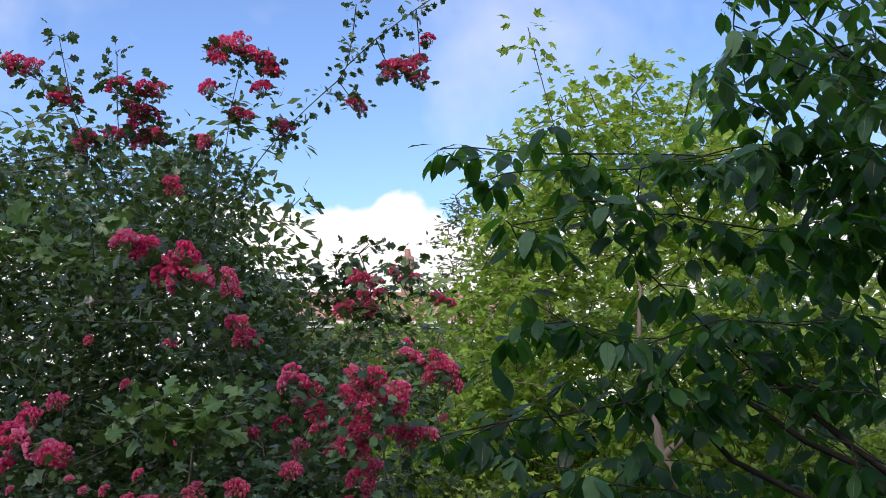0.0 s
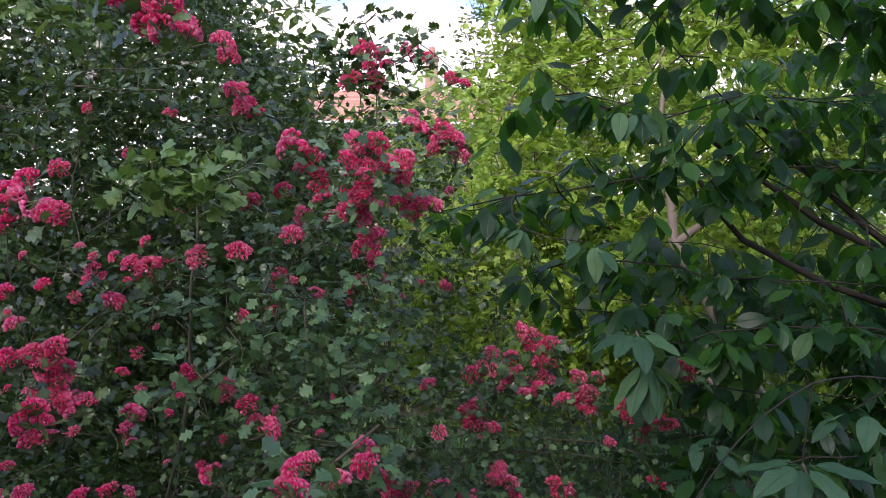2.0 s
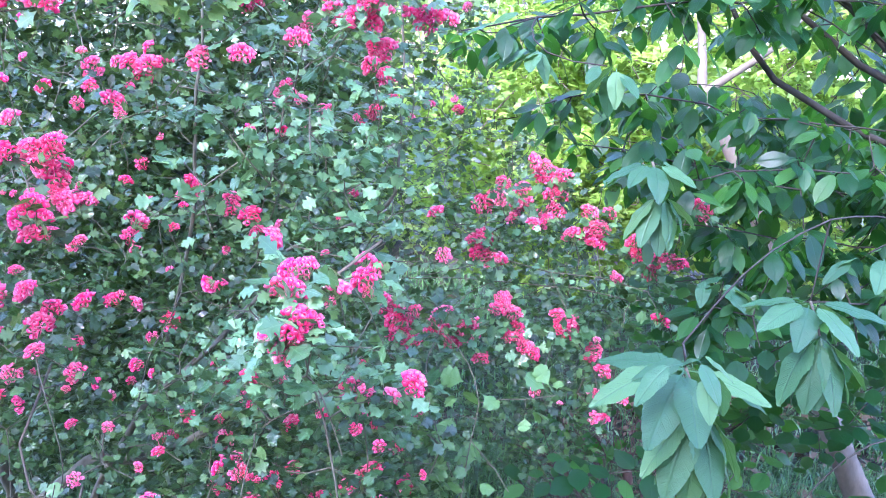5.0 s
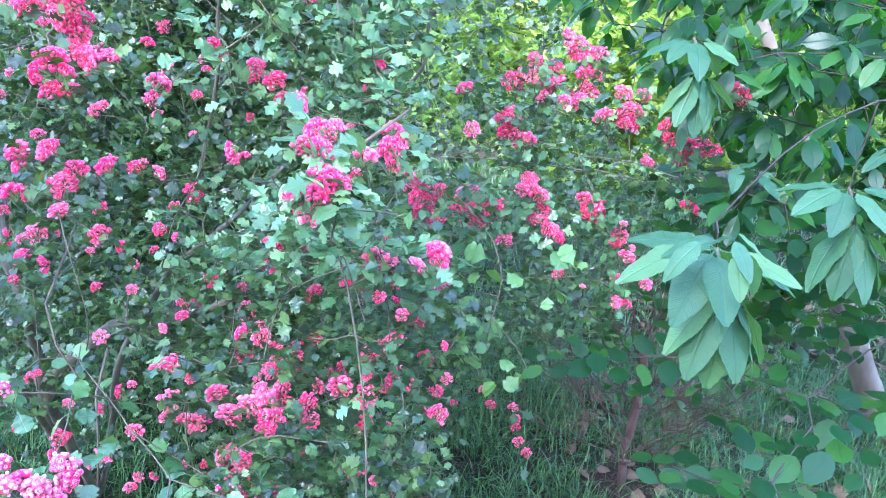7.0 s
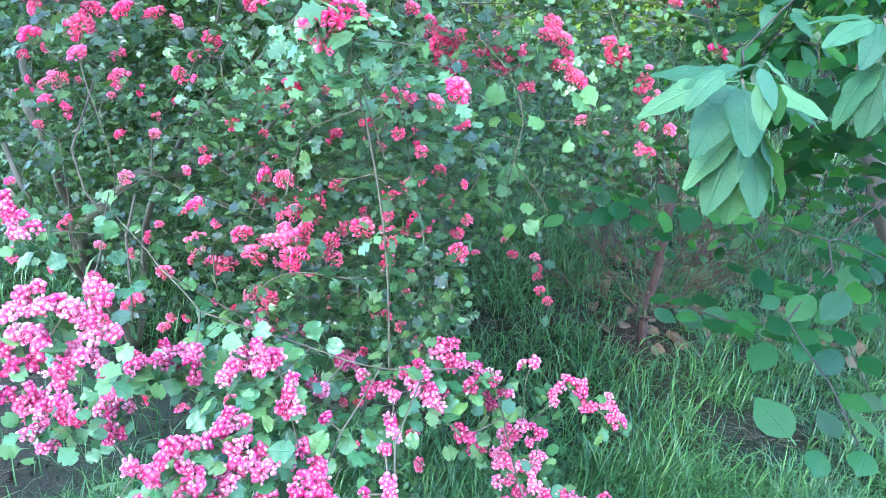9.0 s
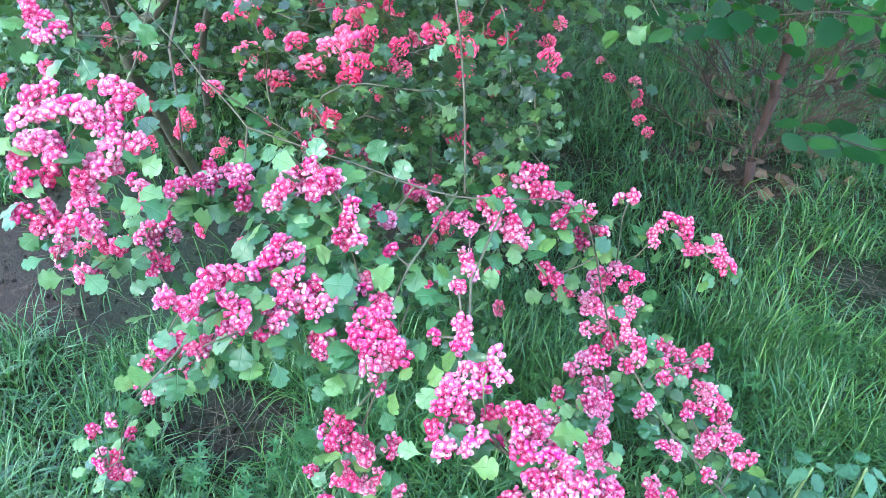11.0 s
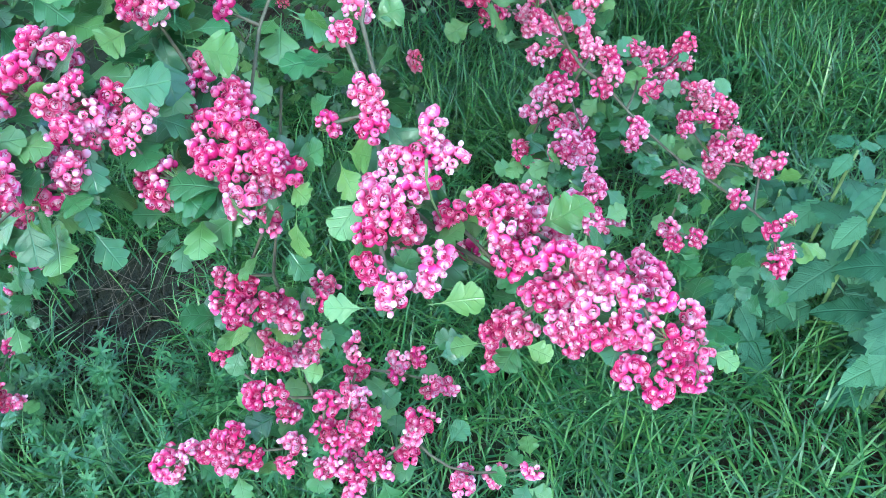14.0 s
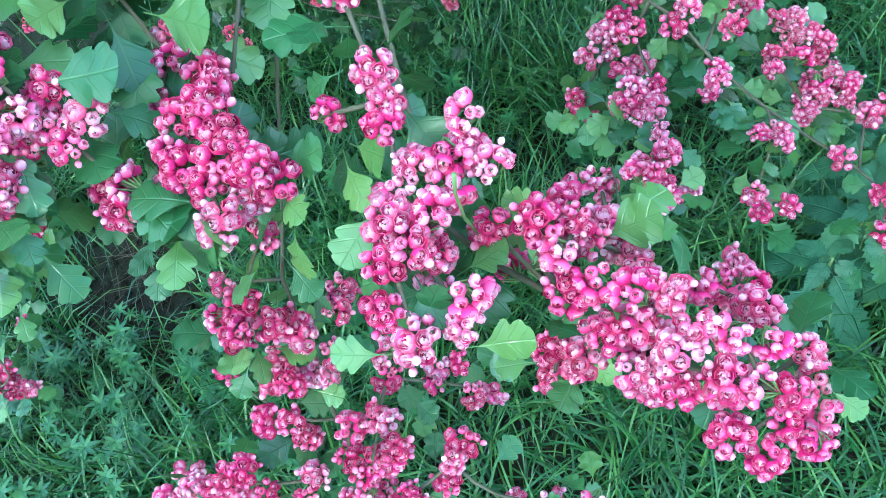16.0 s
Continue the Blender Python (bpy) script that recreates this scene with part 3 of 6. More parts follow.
def ball(rows=4, cols=7, v_lo=0.40, v_hi=0.82):
    v, u, f = [], [], []
    for i in range(rows + 1):
        th = math.pi * i / rows
        for j in range(cols):
            ph = 2 * math.pi * j / cols
            v.append((0.5 * math.sin(th) * math.cos(ph), 0.5 * math.sin(th) * math.sin(ph), 0.55 * math.cos(th)))
            u.append((0.5, v_hi + (v_lo - v_hi) * i / rows))
    for i in range(rows):
        for j in range(cols):
            a, b = i * cols + j, i * cols + (j + 1) % cols
            f += [(a, a + cols, b + cols), (a, b + cols, b)]
    return np.array(v), np.array(f), np.array(u)


def simple_floret():
    sets = [petal(i * 6.283 / 3, 0.50, 1.0, 1.15, 0.05, 0.75, (0.25, 1.0)) for i in range(3)] + [petal(0.6 + i * 6.283 / 2, 0.36, 0.7, 1.3, 0.35, 1.05, (0.4, 1.0)) for i in range(2)]
    return join_arrays(sets)


M_PEDICEL = leaf_material("pedicel", (0.16, 0.24, 0.09), (0.20, 0.28, 0.10), (0.24, 0.30, 0.12), (0.2, 0.28, 0.1), 1.0, 0.6, 0.1)


def cluster_mesh(name, seed, near):
    """A domed head of double florets and round buds on thin stalks, about 4 cm across."""
    rng = np.random.default_rng(seed)
    n = 11 if near else 15
    dome = 0.0132 if near else 0.0175
    sets, stalks = [], []
    forms = [floret(rng), half_open(rng), floret(rng), floret(rng), half_open(rng)] if near else [simple_floret()]
    for i in range(n):
        z = 1 - 1.05 * (i + 0.5) / n
        ph = i * 2.39996 + rng.uniform(-0.3, 0.3)
        r = math.sqrt(max(0, 1 - z * z))
        d = np.array((r * math.cos(ph), r * math.sin(ph), z * 0.8 + 0.1))
        p = d * dome * rng.uniform(0.92, 1.15)
        axis = unit(d * 0.7 + np.array((0, 0, 0.5)))
        rot = frames_of(unit(np.cross(axis, (0.3, 0.7, 0.2)))[None], axis[None])
        sets.append(scatter(forms[i % len(forms)], p[None] - d * 0.003, rot, np.array([(rng.uniform(0.0068, 0.0084) if i % 5 in (1, 4) else rng.uniform(0.0094, 0.0120)) if near else rng.uniform(0.0098, 0.0128)])))
        stalks.append(p - d * 0.003)
    for i in range(2):
        d = unit(np.array((rng.normal(), rng.normal(), rng.uniform(-0.1, 0.7))))
        p = d * dome * rng.uniform(0.95, 1.15)
        sets.append(scatter(ball(4, 7) if near else ball(3, 5), p[None], frames_of(unit(np.cross(d, (0.3, 0.7, 0.2)))[None], d[None]), np.array([rng.uniform(0.0042, 0.0060)])))
        stalks.append(p)
    v, f, u = join_arrays(sets)
    foot = np.array((0, 0, -dome * 0.7))
    nodes = np.array([foot] + stalks)
    sv, sf, su = tubes(nodes, np.array([-1] + [0] * len(stalks)), np.full(len(nodes), 0.0006), 3)
    me = mesh_of(name, np.concatenate([v, sv]), np.concatenate([f, sf + len(v)]), np.concatenate([u, su]))
    me.materials.append(M_PETAL if near else M_PETAL_FAR)
    me.materials.append(M_PEDICEL)
    ids = np.zeros(len(me.polygons), np.int32)
    ids[len(f):] = 1
    me.polygons.foreach_set("material_index", ids)
    return me


NEAR_HEADS = [cluster_mesh("flower_head", 100 + i, True) for i in range(7)]
FAR_HEADS = [cluster_mesh("flower_head", 200 + i, False) for i in range(6)]
LEAF_MESHES = [mesh_of("leaf", *t) for t in (HAW_LEAF, HAW_LEAF_B, HAW_LEAF_C)]
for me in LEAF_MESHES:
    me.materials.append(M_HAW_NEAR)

# ---- the hawthorn: places of its flower heads, branch by branch ----
CROWN_LEFT = [(-0.98, 1.79, 2.37), (-0.92, 1.79, 2.36), (-0.85, 1.80, 2.30), (-0.73, 1.80, 2.32), (-0.68, 1.81, 2.25), (-0.66, 1.82, 2.21), (-0.64, 1.80, 2.31), (-0.80, 1.82, 2.21), (-0.74, 1.82, 2.21), (-0.87, 1.80, 2.29), (-0.70, 1.80, 2.27), (-0.61, 1.84, 2.11)]
TALL_UPRIGHT = [(-0.54, 1.97, 2.50), (-0.48, 1.97, 2.48), (-0.44, 1.97, 2.46), (-0.55, 1.97, 2.46), (-0.45, 1.99, 2.39), (-0.58, 1.99, 2.39), (-0.51, 2.00, 2.33), (-0.59, 2.01, 2.26), (-0.50, 1.96, 2.50), (-0.43, 1.98, 2.44), (-0.56, 1.97, 2.48)]
TALL_LEANING = [(-0.40, 2.10, 2.32), (-0.42, 2.10, 2.33), (-0.23, 2.09, 2.39), (-0.22, 2.09, 2.38), (-0.14, 2.07, 2.48), (-0.09, 2.07, 2.48), (-0.06, 2.08, 2.45), (-0.06, 2.07, 2.50), (-0.04, 2.06, 2.55), (-0.14, 2.07, 2.46), (-0.12, 2.07, 2.49)]
UPPER_MIDDLE = [(-0.43, 1.16, 1.83), (-0.41, 1.16, 1.83), (-0.39, 1.15, 1.80), (-0.36, 1.14, 1.79), (-0.36, 1.20, 1.79), (-0.42, 1.16, 1.81), (-0.36, 1.14, 1.78), (-0.42, 1.66, 1.86), (-0.41, 1.63, 1.83), (-0.42, 1.61, 1.86), (-0.39, 1.65, 1.74), (-0.40, 1.61, 1.77), (-0.38, 1.65, 1.75), (-0.37, 1.24, 1.81)]
UPPER_RIGHT = [(-0.20, 1.88, 1.89), (-0.17, 1.89, 1.84), (-0.18, 1.88, 1.86), (-0.15, 1.88, 1.89), (-0.21, 1.89, 1.84), (-0.16, 1.89, 1.83), (-0.18, 1.88, 1.90), (-0.13, 2.56, 2.03), (-0.10, 2.57, 2.01), (-0.15, 2.56, 2.03), (-0.02, 2.58, 1.95), (0.02, 2.58, 1.93), (-0.01, 2.58, 1.94), (-0.09, 2.57, 2.00), (-0.05, 1.61, 1.70), (-0.07, 1.61, 1.71), (0.00, 1.59, 1.69), (-0.01, 1.59, 1.68), (-0.03, 1.60, 1.70), (0.01, 1.59, 1.68)]
MIDDLE = [(-0.24, 1.45, 1.65), (-0.22, 1.47, 1.64), (-0.26, 1.44, 1.65), (-0.24, 1.48, 1.62), (-0.14, 1.46, 1.65), (-0.16, 1.42, 1.63), (-0.12, 1.45, 1.64), (-0.16, 1.46, 1.61), (-0.13, 1.42, 1.59), (-0.14, 1.42, 1.57), (-0.14, 1.45, 1.54), (-0.16, 1.43, 1.55), (-0.12, 1.44, 1.56), (-0.10, 1.54, 1.63), (-0.08, 1.52, 1.60), (-0.07, 1.59, 1.57), (-0.05, 1.58, 1.56), (-0.27, 1.45, 1.58), (-0.32, 1.45, 1.56), (-0.33, 1.45, 1.56), (-0.14, 1.68, 1.46), (-0.12, 1.52, 1.51), (-0.15, 1.43, 1.66), (-0.13, 1.44, 1.62), (-0.24, 1.37, 1.51), (-0.24, 1.63, 1.59), (-0.23, 1.61, 1.57), (-0.45, 1.40, 1.46), (-0.33, 1.40, 1.48), (-0.31, 1.62, 1.43)]
MIDDLE_B = [(-0.33, 1.81, 1.40), (-0.24, 1.40, 1.51), (-0.30, 2.53, 1.34), (-0.28, 2.46, 1.34), (-0.15, 1.80, 1.45), (-0.14, 1.52, 1.51), (-0.33, 2.10, 1.34), (-0.38, 1.88, 1.33), (-0.41, 1.72, 1.34), (-0.21, 1.75, 1.23), (-0.47, 1.58, 1.24), (-0.41, 1.62, 1.22), (-0.54, 1.50, 1.19), (-0.28, 1.40, 1.20), (-0.32, 1.47, 1.19), (-0.40, 1.42, 1.47), (-0.13, 1.41, 1.17), (-0.25, 1.52, 1.54)]
LEFT = [(-0.64, 1.28, 1.55), (-0.62, 1.27, 1.56), (-0.59, 1.26, 1.55), (-0.57, 1.26, 1.54), (-0.57, 1.27, 1.53), (-0.64, 1.34, 1.59), (-0.64, 1.28, 1.52), (-0.71, 1.59, 1.62), (-0.62, 1.31, 1.33), (-0.59, 1.32, 1.32), (-0.60, 1.32, 1.30), (-0.59, 1.33, 1.28), (-0.57, 1.35, 1.25), (-0.56, 1.32, 1.24), (-0.60, 1.28, 1.25), (-0.62, 1.28, 1.23), (-0.59, 1.28, 1.23), (-0.59, 1.30, 1.20), (-0.65, 1.32, 1.37), (-0.52, 1.37, 1.40), (-0.65, 1.29, 1.42), (-0.65, 1.30, 1.32), (-0.61, 1.29, 1.20), (-0.59, 1.32, 1.26), (-0.54, 1.35, 1.45), (-0.49, 1.41, 1.44), (-0.50, 1.39, 1.46), (-0.55, 1.34, 1.25), (-0.58, 1.33, 1.25)]
RIGHT_LOW = [(0.07, 1.80, 1.23), (0.09, 1.80, 1.26), (0.13, 1.80, 1.25), (0.14, 1.80, 1.22), (0.18, 1.80, 1.27), (0.17, 1.80, 1.30), (0.12, 1.80, 1.19), (0.17, 1.80, 1.19), (0.21, 1.80, 1.24), (0.20, 1.80, 1.27), (0.24, 1.81, 1.16), (0.30, 1.81, 1.18), (0.31, 1.81, 1.21), (0.28, 1.81, 1.16), (0.27, 1.81, 1.21), (0.29, 1.81, 1.15), (0.48, 1.81, 1.24), (0.47, 1.81, 1.23), (0.39, 1.81, 1.12), (0.09, 1.80, 1.10), (0.04, 1.80, 1.14), (-0.04, 1.80, 1.19), (0.06, 1.80, 1.13), (0.37, 1.81, 1.15), (0.45, 1.81, 1.12), (0.20, 1.80, 1.21), (-0.11, 1.76, 0.99), (-0.10, 1.76, 0.96), (-0.11, 1.75, 0.94), (-0.07, 1.76, 0.99)]
RIGHT_LOW_B = [(-0.13, 1.76, 0.99), (-0.09, 1.75, 0.94), (-0.09, 1.76, 0.97), (-0.02, 1.76, 0.99), (0.02, 1.76, 0.95), (0.04, 1.76, 0.97), (0.07, 1.76, 0.90), (0.01, 1.76, 0.93), (-0.03, 1.76, 0.97), (0.11, 1.77, 1.01), (0.14, 1.77, 0.97), (0.16, 1.76, 0.93), (0.12, 1.76, 0.95), (0.14, 1.76, 0.95), (0.17, 1.76, 0.92), (0.23, 1.77, 0.98), (0.25, 1.77, 0.99), (0.22, 1.77, 1.00), (0.24, 1.77, 0.96), (0.30, 1.77, 0.93), (0.32, 1.76, 0.89), (0.31, 1.76, 0.84), (0.33, 1.75, 0.79), (0.29, 1.77, 0.91), (0.43, 1.78, 1.00), (0.43, 1.80, 1.12), (0.40, 1.80, 1.11), (0.07, 1.78, 1.11), (0.06, 1.79, 1.15)]
CENTRE_STEM = [(-0.19, 1.08, 1.14), (-0.16, 1.07, 1.17), (-0.17, 1.09, 1.20), (-0.18, 1.20, 1.20), (-0.17, 1.06, 1.15), (-0.19, 1.10, 1.20), (-0.15, 1.09, 1.16), (-0.20, 1.10, 1.13), (-0.17, 1.07, 1.13), (-0.18, 1.11, 1.22), (-0.49, 1.78, 0.78), (-0.30, 1.35, 0.98), (-0.11, 1.43, 1.15), (-0.06, 1.24, 1.01), (-0.03, 1.26, 1.03), (-0.13, 1.33, 0.98), (-0.10, 1.27, 1.00), (-0.16, 1.33, 0.94), (-0.12, 1.36, 1.15), (-0.03, 1.25, 1.02), (-0.24, 1.41, 0.88), (-0.49, 1.80, 0.82), (-0.48, 1.79, 0.79)]
LEFT_LOW = [(-0.70, 1.35, 1.07), (-0.66, 1.34, 1.10), (-0.74, 1.38, 1.01), (-0.66, 1.36, 1.03), (-0.64, 1.34, 1.00), (-0.71, 1.39, 0.94), (-0.73, 1.38, 0.90), (-0.70, 1.38, 0.89), (-0.67, 1.53, 0.95), (-0.67, 1.68, 0.99), (-0.74, 1.99, 0.77), (-0.57, 1.73, 0.94), (-0.52, 1.83, 1.00), (-0.65, 1.53, 1.03), (-0.70, 1.34, 1.09), (-0.65, 1.34, 1.10), (-0.64, 1.36, 1.04), (-0.49, 1.80, 1.00), (-0.59, 1.37, 0.96), (-0.66, 1.77, 0.96), (-0.63, 1.38, 1.06)]
CENTRE_LOW = [(-0.15, 1.29, 1.15), (-0.32, 1.61, 0.67), (-0.29, 1.33, 0.77), (-0.26, 1.21, 0.78), (-0.29, 1.20, 0.78), (-0.26, 1.29, 0.76), (-0.34, 1.26, 0.72), (-0.41, 1.32, 0.66), (-0.45, 1.30, 0.71), (-0.43, 1.31, 0.67), (-0.36, 1.27, 0.75), (-0.11, 1.35, 0.83), (-0.08, 1.33, 0.78), (-0.13, 1.30, 0.76), (-0.17, 1.30, 0.77), (-0.12, 1.27, 0.73), (-0.34, 1.27, 0.64), (-0.31, 1.36, 0.53), (-0.28, 1.57, 0.46), (-0.14, 1.34, 0.60), (-0.30, 1.41, 0.74), (-0.27, 1.23, 0.78), (-0.25, 1.20, 0.76), (-0.26, 1.19, 0.75), (-0.30, 1.57, 0.68), (-0.09, 1.35, 0.84), (-0.56, 1.69, 0.70), (-0.44, 1.29, 0.78), (-0.44, 1.69, 0.71), (-0.39, 1.61, 0.71)]
CENTRE_LOW_B = [(-0.39, 1.50, 0.71)]
DROOP = [(0.06, 1.77, 0.55), (-0.00, 1.75, 0.52), (0.08, 1.76, 0.52), (0.13, 1.76, 0.52), (0.14, 1.75, 0.48), (0.15, 1.74, 0.45), (0.17, 1.73, 0.43), (0.14, 1.75, 0.50)]
FRONT_LEFT = [(-0.490, 0.881, 0.846), (-0.500, 0.867, 0.821), (-0.471, 0.862, 0.806), (-0.449, 0.879, 0.837), (-0.502, 0.849, 0.786), (-0.468, 0.847, 0.776), (-0.438, 0.835, 0.749), (-0.475, 0.822, 0.729), (-0.453, 0.815, 0.712), (-0.492, 0.838, 0.763), (-0.457, 0.857, 0.795), (-0.391, 0.891, 0.850), (-0.415, 0.880, 0.833), (-0.380, 0.872, 0.812), (-0.401, 0.874, 0.819), (-0.415, 0.853, 0.780), (-0.491, 0.859, 0.804), (-0.471, 0.831, 0.747), (-0.445, 0.825, 0.731), (-0.493, 0.826, 0.739), (-0.484, 0.871, 0.826), (-0.433, 0.845, 0.767)]
FRONT_ROW = [(-0.462, 1.004, 0.612), (-0.474, 1.000, 0.599), (-0.425, 1.018, 0.666), (-0.436, 1.013, 0.658), (-0.388, 1.066, 0.659), (-0.415, 1.070, 0.662), (-0.407, 1.048, 0.639), (-0.350, 1.036, 0.675), (-0.358, 1.033, 0.661), (-0.396, 1.061, 0.641), (-0.269, 1.015, 0.682), (-0.284, 0.971, 0.701), (-0.251, 1.012, 0.710), (-0.282, 1.009, 0.698), (-0.200, 1.023, 0.639), (-0.205, 0.958, 0.667), (-0.203, 0.980, 0.670), (-0.238, 1.007, 0.701), (-0.179, 1.222, 0.564), (-0.181, 1.078, 0.611), (-0.095, 1.121, 0.593), (-0.066, 1.150, 0.608), (-0.051, 1.165, 0.616), (-0.010, 1.190, 0.621), (0.036, 1.216, 0.588), (0.030, 1.200, 0.565), (-0.018, 1.137, 0.582), (0.070, 1.268, 0.475), (-0.021, 1.204, 0.632), (-0.080, 1.089, 0.567)]
FRONT_ROW_B = [(-0.167, 1.214, 0.560), (-0.115, 1.136, 0.590), (0.001, 1.190, 0.601), (0.017, 1.209, 0.602), (0.047, 1.219, 0.566), (-0.027, 1.130, 0.597), (0.059, 1.230, 0.571), (-0.007, 1.121, 0.575), (0.078, 1.274, 0.496), (-0.298, 1.307, 0.548), (-0.312, 1.196, 0.633), (-0.406, 1.237, 0.633), (-0.674, 1.155, 0.802), (-0.640, 1.131, 0.789), (-0.699, 1.184, 0.814), (-0.624, 1.127, 0.798), (-0.665, 1.144, 0.794)]
ARC_LEFT = [(-0.305, 0.850, 0.676), (-0.280, 0.822, 0.644), (-0.245, 0.876, 0.659), (-0.247, 0.916, 0.665), (-0.275, 0.844, 0.611), (-0.448, 0.991, 0.389), (-0.400, 0.849, 0.545), (-0.545, 1.059, 0.240), (-0.687, 1.122, 0.015), (-0.661, 1.017, 0.064), (-0.702, 1.051, 0.100), (-0.310, 0.821, 0.676), (-0.291, 0.839, 0.658), (-0.273, 0.884, 0.662), (-0.259, 0.858, 0.633), (-0.360, 0.903, 0.530), (-0.290, 0.857, 0.636), (-0.229, 0.878, 0.645), (-0.371, 0.864, 0.555), (-0.577, 1.055, 0.210), (-0.544, 0.995, 0.306), (-0.635, 1.027, 0.173), (-0.679, 1.027, 0.077), (-0.640, 1.010, 0.050), (-0.493, 1.051, 0.297), (-0.481, 1.065, 0.298), (-0.338, 0.794, 0.678), (-0.248, 0.856, 0.621), (-0.219, 0.880, 0.630), (-0.451, 0.901, 0.465)]
ARC_LEFT_B = [(-0.520, 1.060, 0.630), (-0.554, 0.999, 0.576), (-0.590, 1.055, 0.640), (-0.455, 1.023, 0.579), (-0.553, 1.067, 0.644), (-0.498, 1.046, 0.611), (-0.579, 1.030, 0.613), (-0.521, 0.997, 0.566), (-0.479, 1.014, 0.575), (-0.593, 1.001, 0.586), (-0.561, 0.967, 0.544), (-0.457, 0.996, 0.552)]
SPRAY_B = [(-0.178, 0.966, 0.602), (-0.180, 0.951, 0.595), (-0.145, 0.912, 0.609), (-0.146, 0.897, 0.612), (-0.135, 0.882, 0.616), (-0.124, 0.867, 0.614), (-0.123, 0.858, 0.601), (-0.157, 0.863, 0.601), (-0.196, 0.867, 0.567), (-0.209, 0.871, 0.586), (-0.110, 0.852, 0.595), (-0.165, 0.876, 0.603), (-0.176, 0.869, 0.580), (-0.144, 0.853, 0.597), (-0.125, 0.847, 0.592), (-0.189, 0.931, 0.589), (-0.231, 0.887, 0.662), (-0.198, 0.969, 0.652), (-0.154, 0.998, 0.622)]
SPRAY_C = [(-0.048, 0.888, 0.626), (-0.047, 0.860, 0.616), (-0.045, 0.874, 0.620), (-0.005, 0.866, 0.609), (0.004, 0.839, 0.602), (-0.046, 0.834, 0.596), (-0.039, 0.804, 0.594), (-0.054, 0.800, 0.586), (-0.081, 0.885, 0.604), (-0.026, 0.820, 0.593), (-0.018, 0.833, 0.597), (-0.034, 0.845, 0.602), (-0.049, 0.820, 0.595), (-0.029, 0.812, 0.570), (-0.041, 0.812, 0.560), (-0.016, 0.849, 0.604), (-0.061, 0.924, 0.649), (-0.063, 1.012, 0.598), (-0.015, 0.786, 0.575), (-0.041, 0.768, 0.564), (-0.056, 0.782, 0.576), (-0.017, 0.772, 0.566), (-0.002, 0.833, 0.554), (0.021, 0.820, 0.575), (0.035, 0.846, 0.550), (0.050, 0.903, 0.493), (0.041, 0.826, 0.563), (0.033, 0.809, 0.564), (0.058, 0.852, 0.512), (0.066, 0.857, 0.490)]
SPRAY_C_B = [(0.045, 0.831, 0.537), (0.021, 0.820, 0.531), (0.001, 0.839, 0.500), (0.045, 0.795, 0.557), (0.031, 0.792, 0.552), (0.063, 0.914, 0.464), (0.068, 0.842, 0.498), (0.065, 0.786, 0.555), (0.073, 0.825, 0.514)]
SPRAY_D = [(0.013, 0.832, 0.394), (0.023, 0.828, 0.418), (0.031, 0.809, 0.450), (0.038, 0.795, 0.458), (0.043, 0.781, 0.521), (0.049, 0.776, 0.535), (0.056, 0.774, 0.516), (0.064, 0.781, 0.531), (0.070, 0.772, 0.510), (0.082, 0.785, 0.553), (0.079, 0.789, 0.528), (0.082, 0.760, 0.535), (0.090, 0.770, 0.544), (0.102, 0.815, 0.504), (0.074, 0.748, 0.524), (0.070, 0.766, 0.486), (0.122, 0.828, 0.473), (0.137, 0.854, 0.446), (0.128, 0.805, 0.494), (0.131, 0.792, 0.507), (0.137, 0.825, 0.475), (0.127, 0.764, 0.534), (0.110, 0.767, 0.538), (0.104, 0.748, 0.524), (0.121, 0.746, 0.519), (0.149, 0.769, 0.500), (0.155, 0.757, 0.490), (0.135, 0.743, 0.514), (0.130, 0.733, 0.504), (0.150, 0.737, 0.491)]
SPRAY_D_B = [(0.143, 0.724, 0.497), (0.102, 0.727, 0.506), (0.120, 0.719, 0.496)]
SPRAY_E = [(0.102, 1.279, 0.355), (0.084, 1.285, 0.361), (0.160, 1.283, 0.344), (0.178, 1.232, 0.327), (0.223, 1.223, 0.303), (0.210, 1.261, 0.309), (0.163, 1.254, 0.327), (0.098, 1.244, 0.332), (0.135, 1.238, 0.320), (0.130, 1.197, 0.316), (0.103, 1.182, 0.300), (0.108, 1.124, 0.288), (0.197, 1.146, 0.295), (0.188, 1.129, 0.288), (0.307, 1.346, 0.197), (0.267, 1.281, 0.234), (0.294, 1.230, 0.212), (0.303, 1.248, 0.221), (0.323, 1.215, 0.173), (0.303, 1.174, 0.201), (0.336, 1.154, 0.208), (0.350, 1.134, 0.209), (0.291, 1.044, 0.270), (0.327, 1.022, 0.234), (0.339, 1.006, 0.212), (0.075, 1.172, 0.235), (0.140, 1.134, 0.299), (0.242, 1.068, 0.285), (0.237, 1.081, 0.279), (0.335, 1.233, 0.212)]
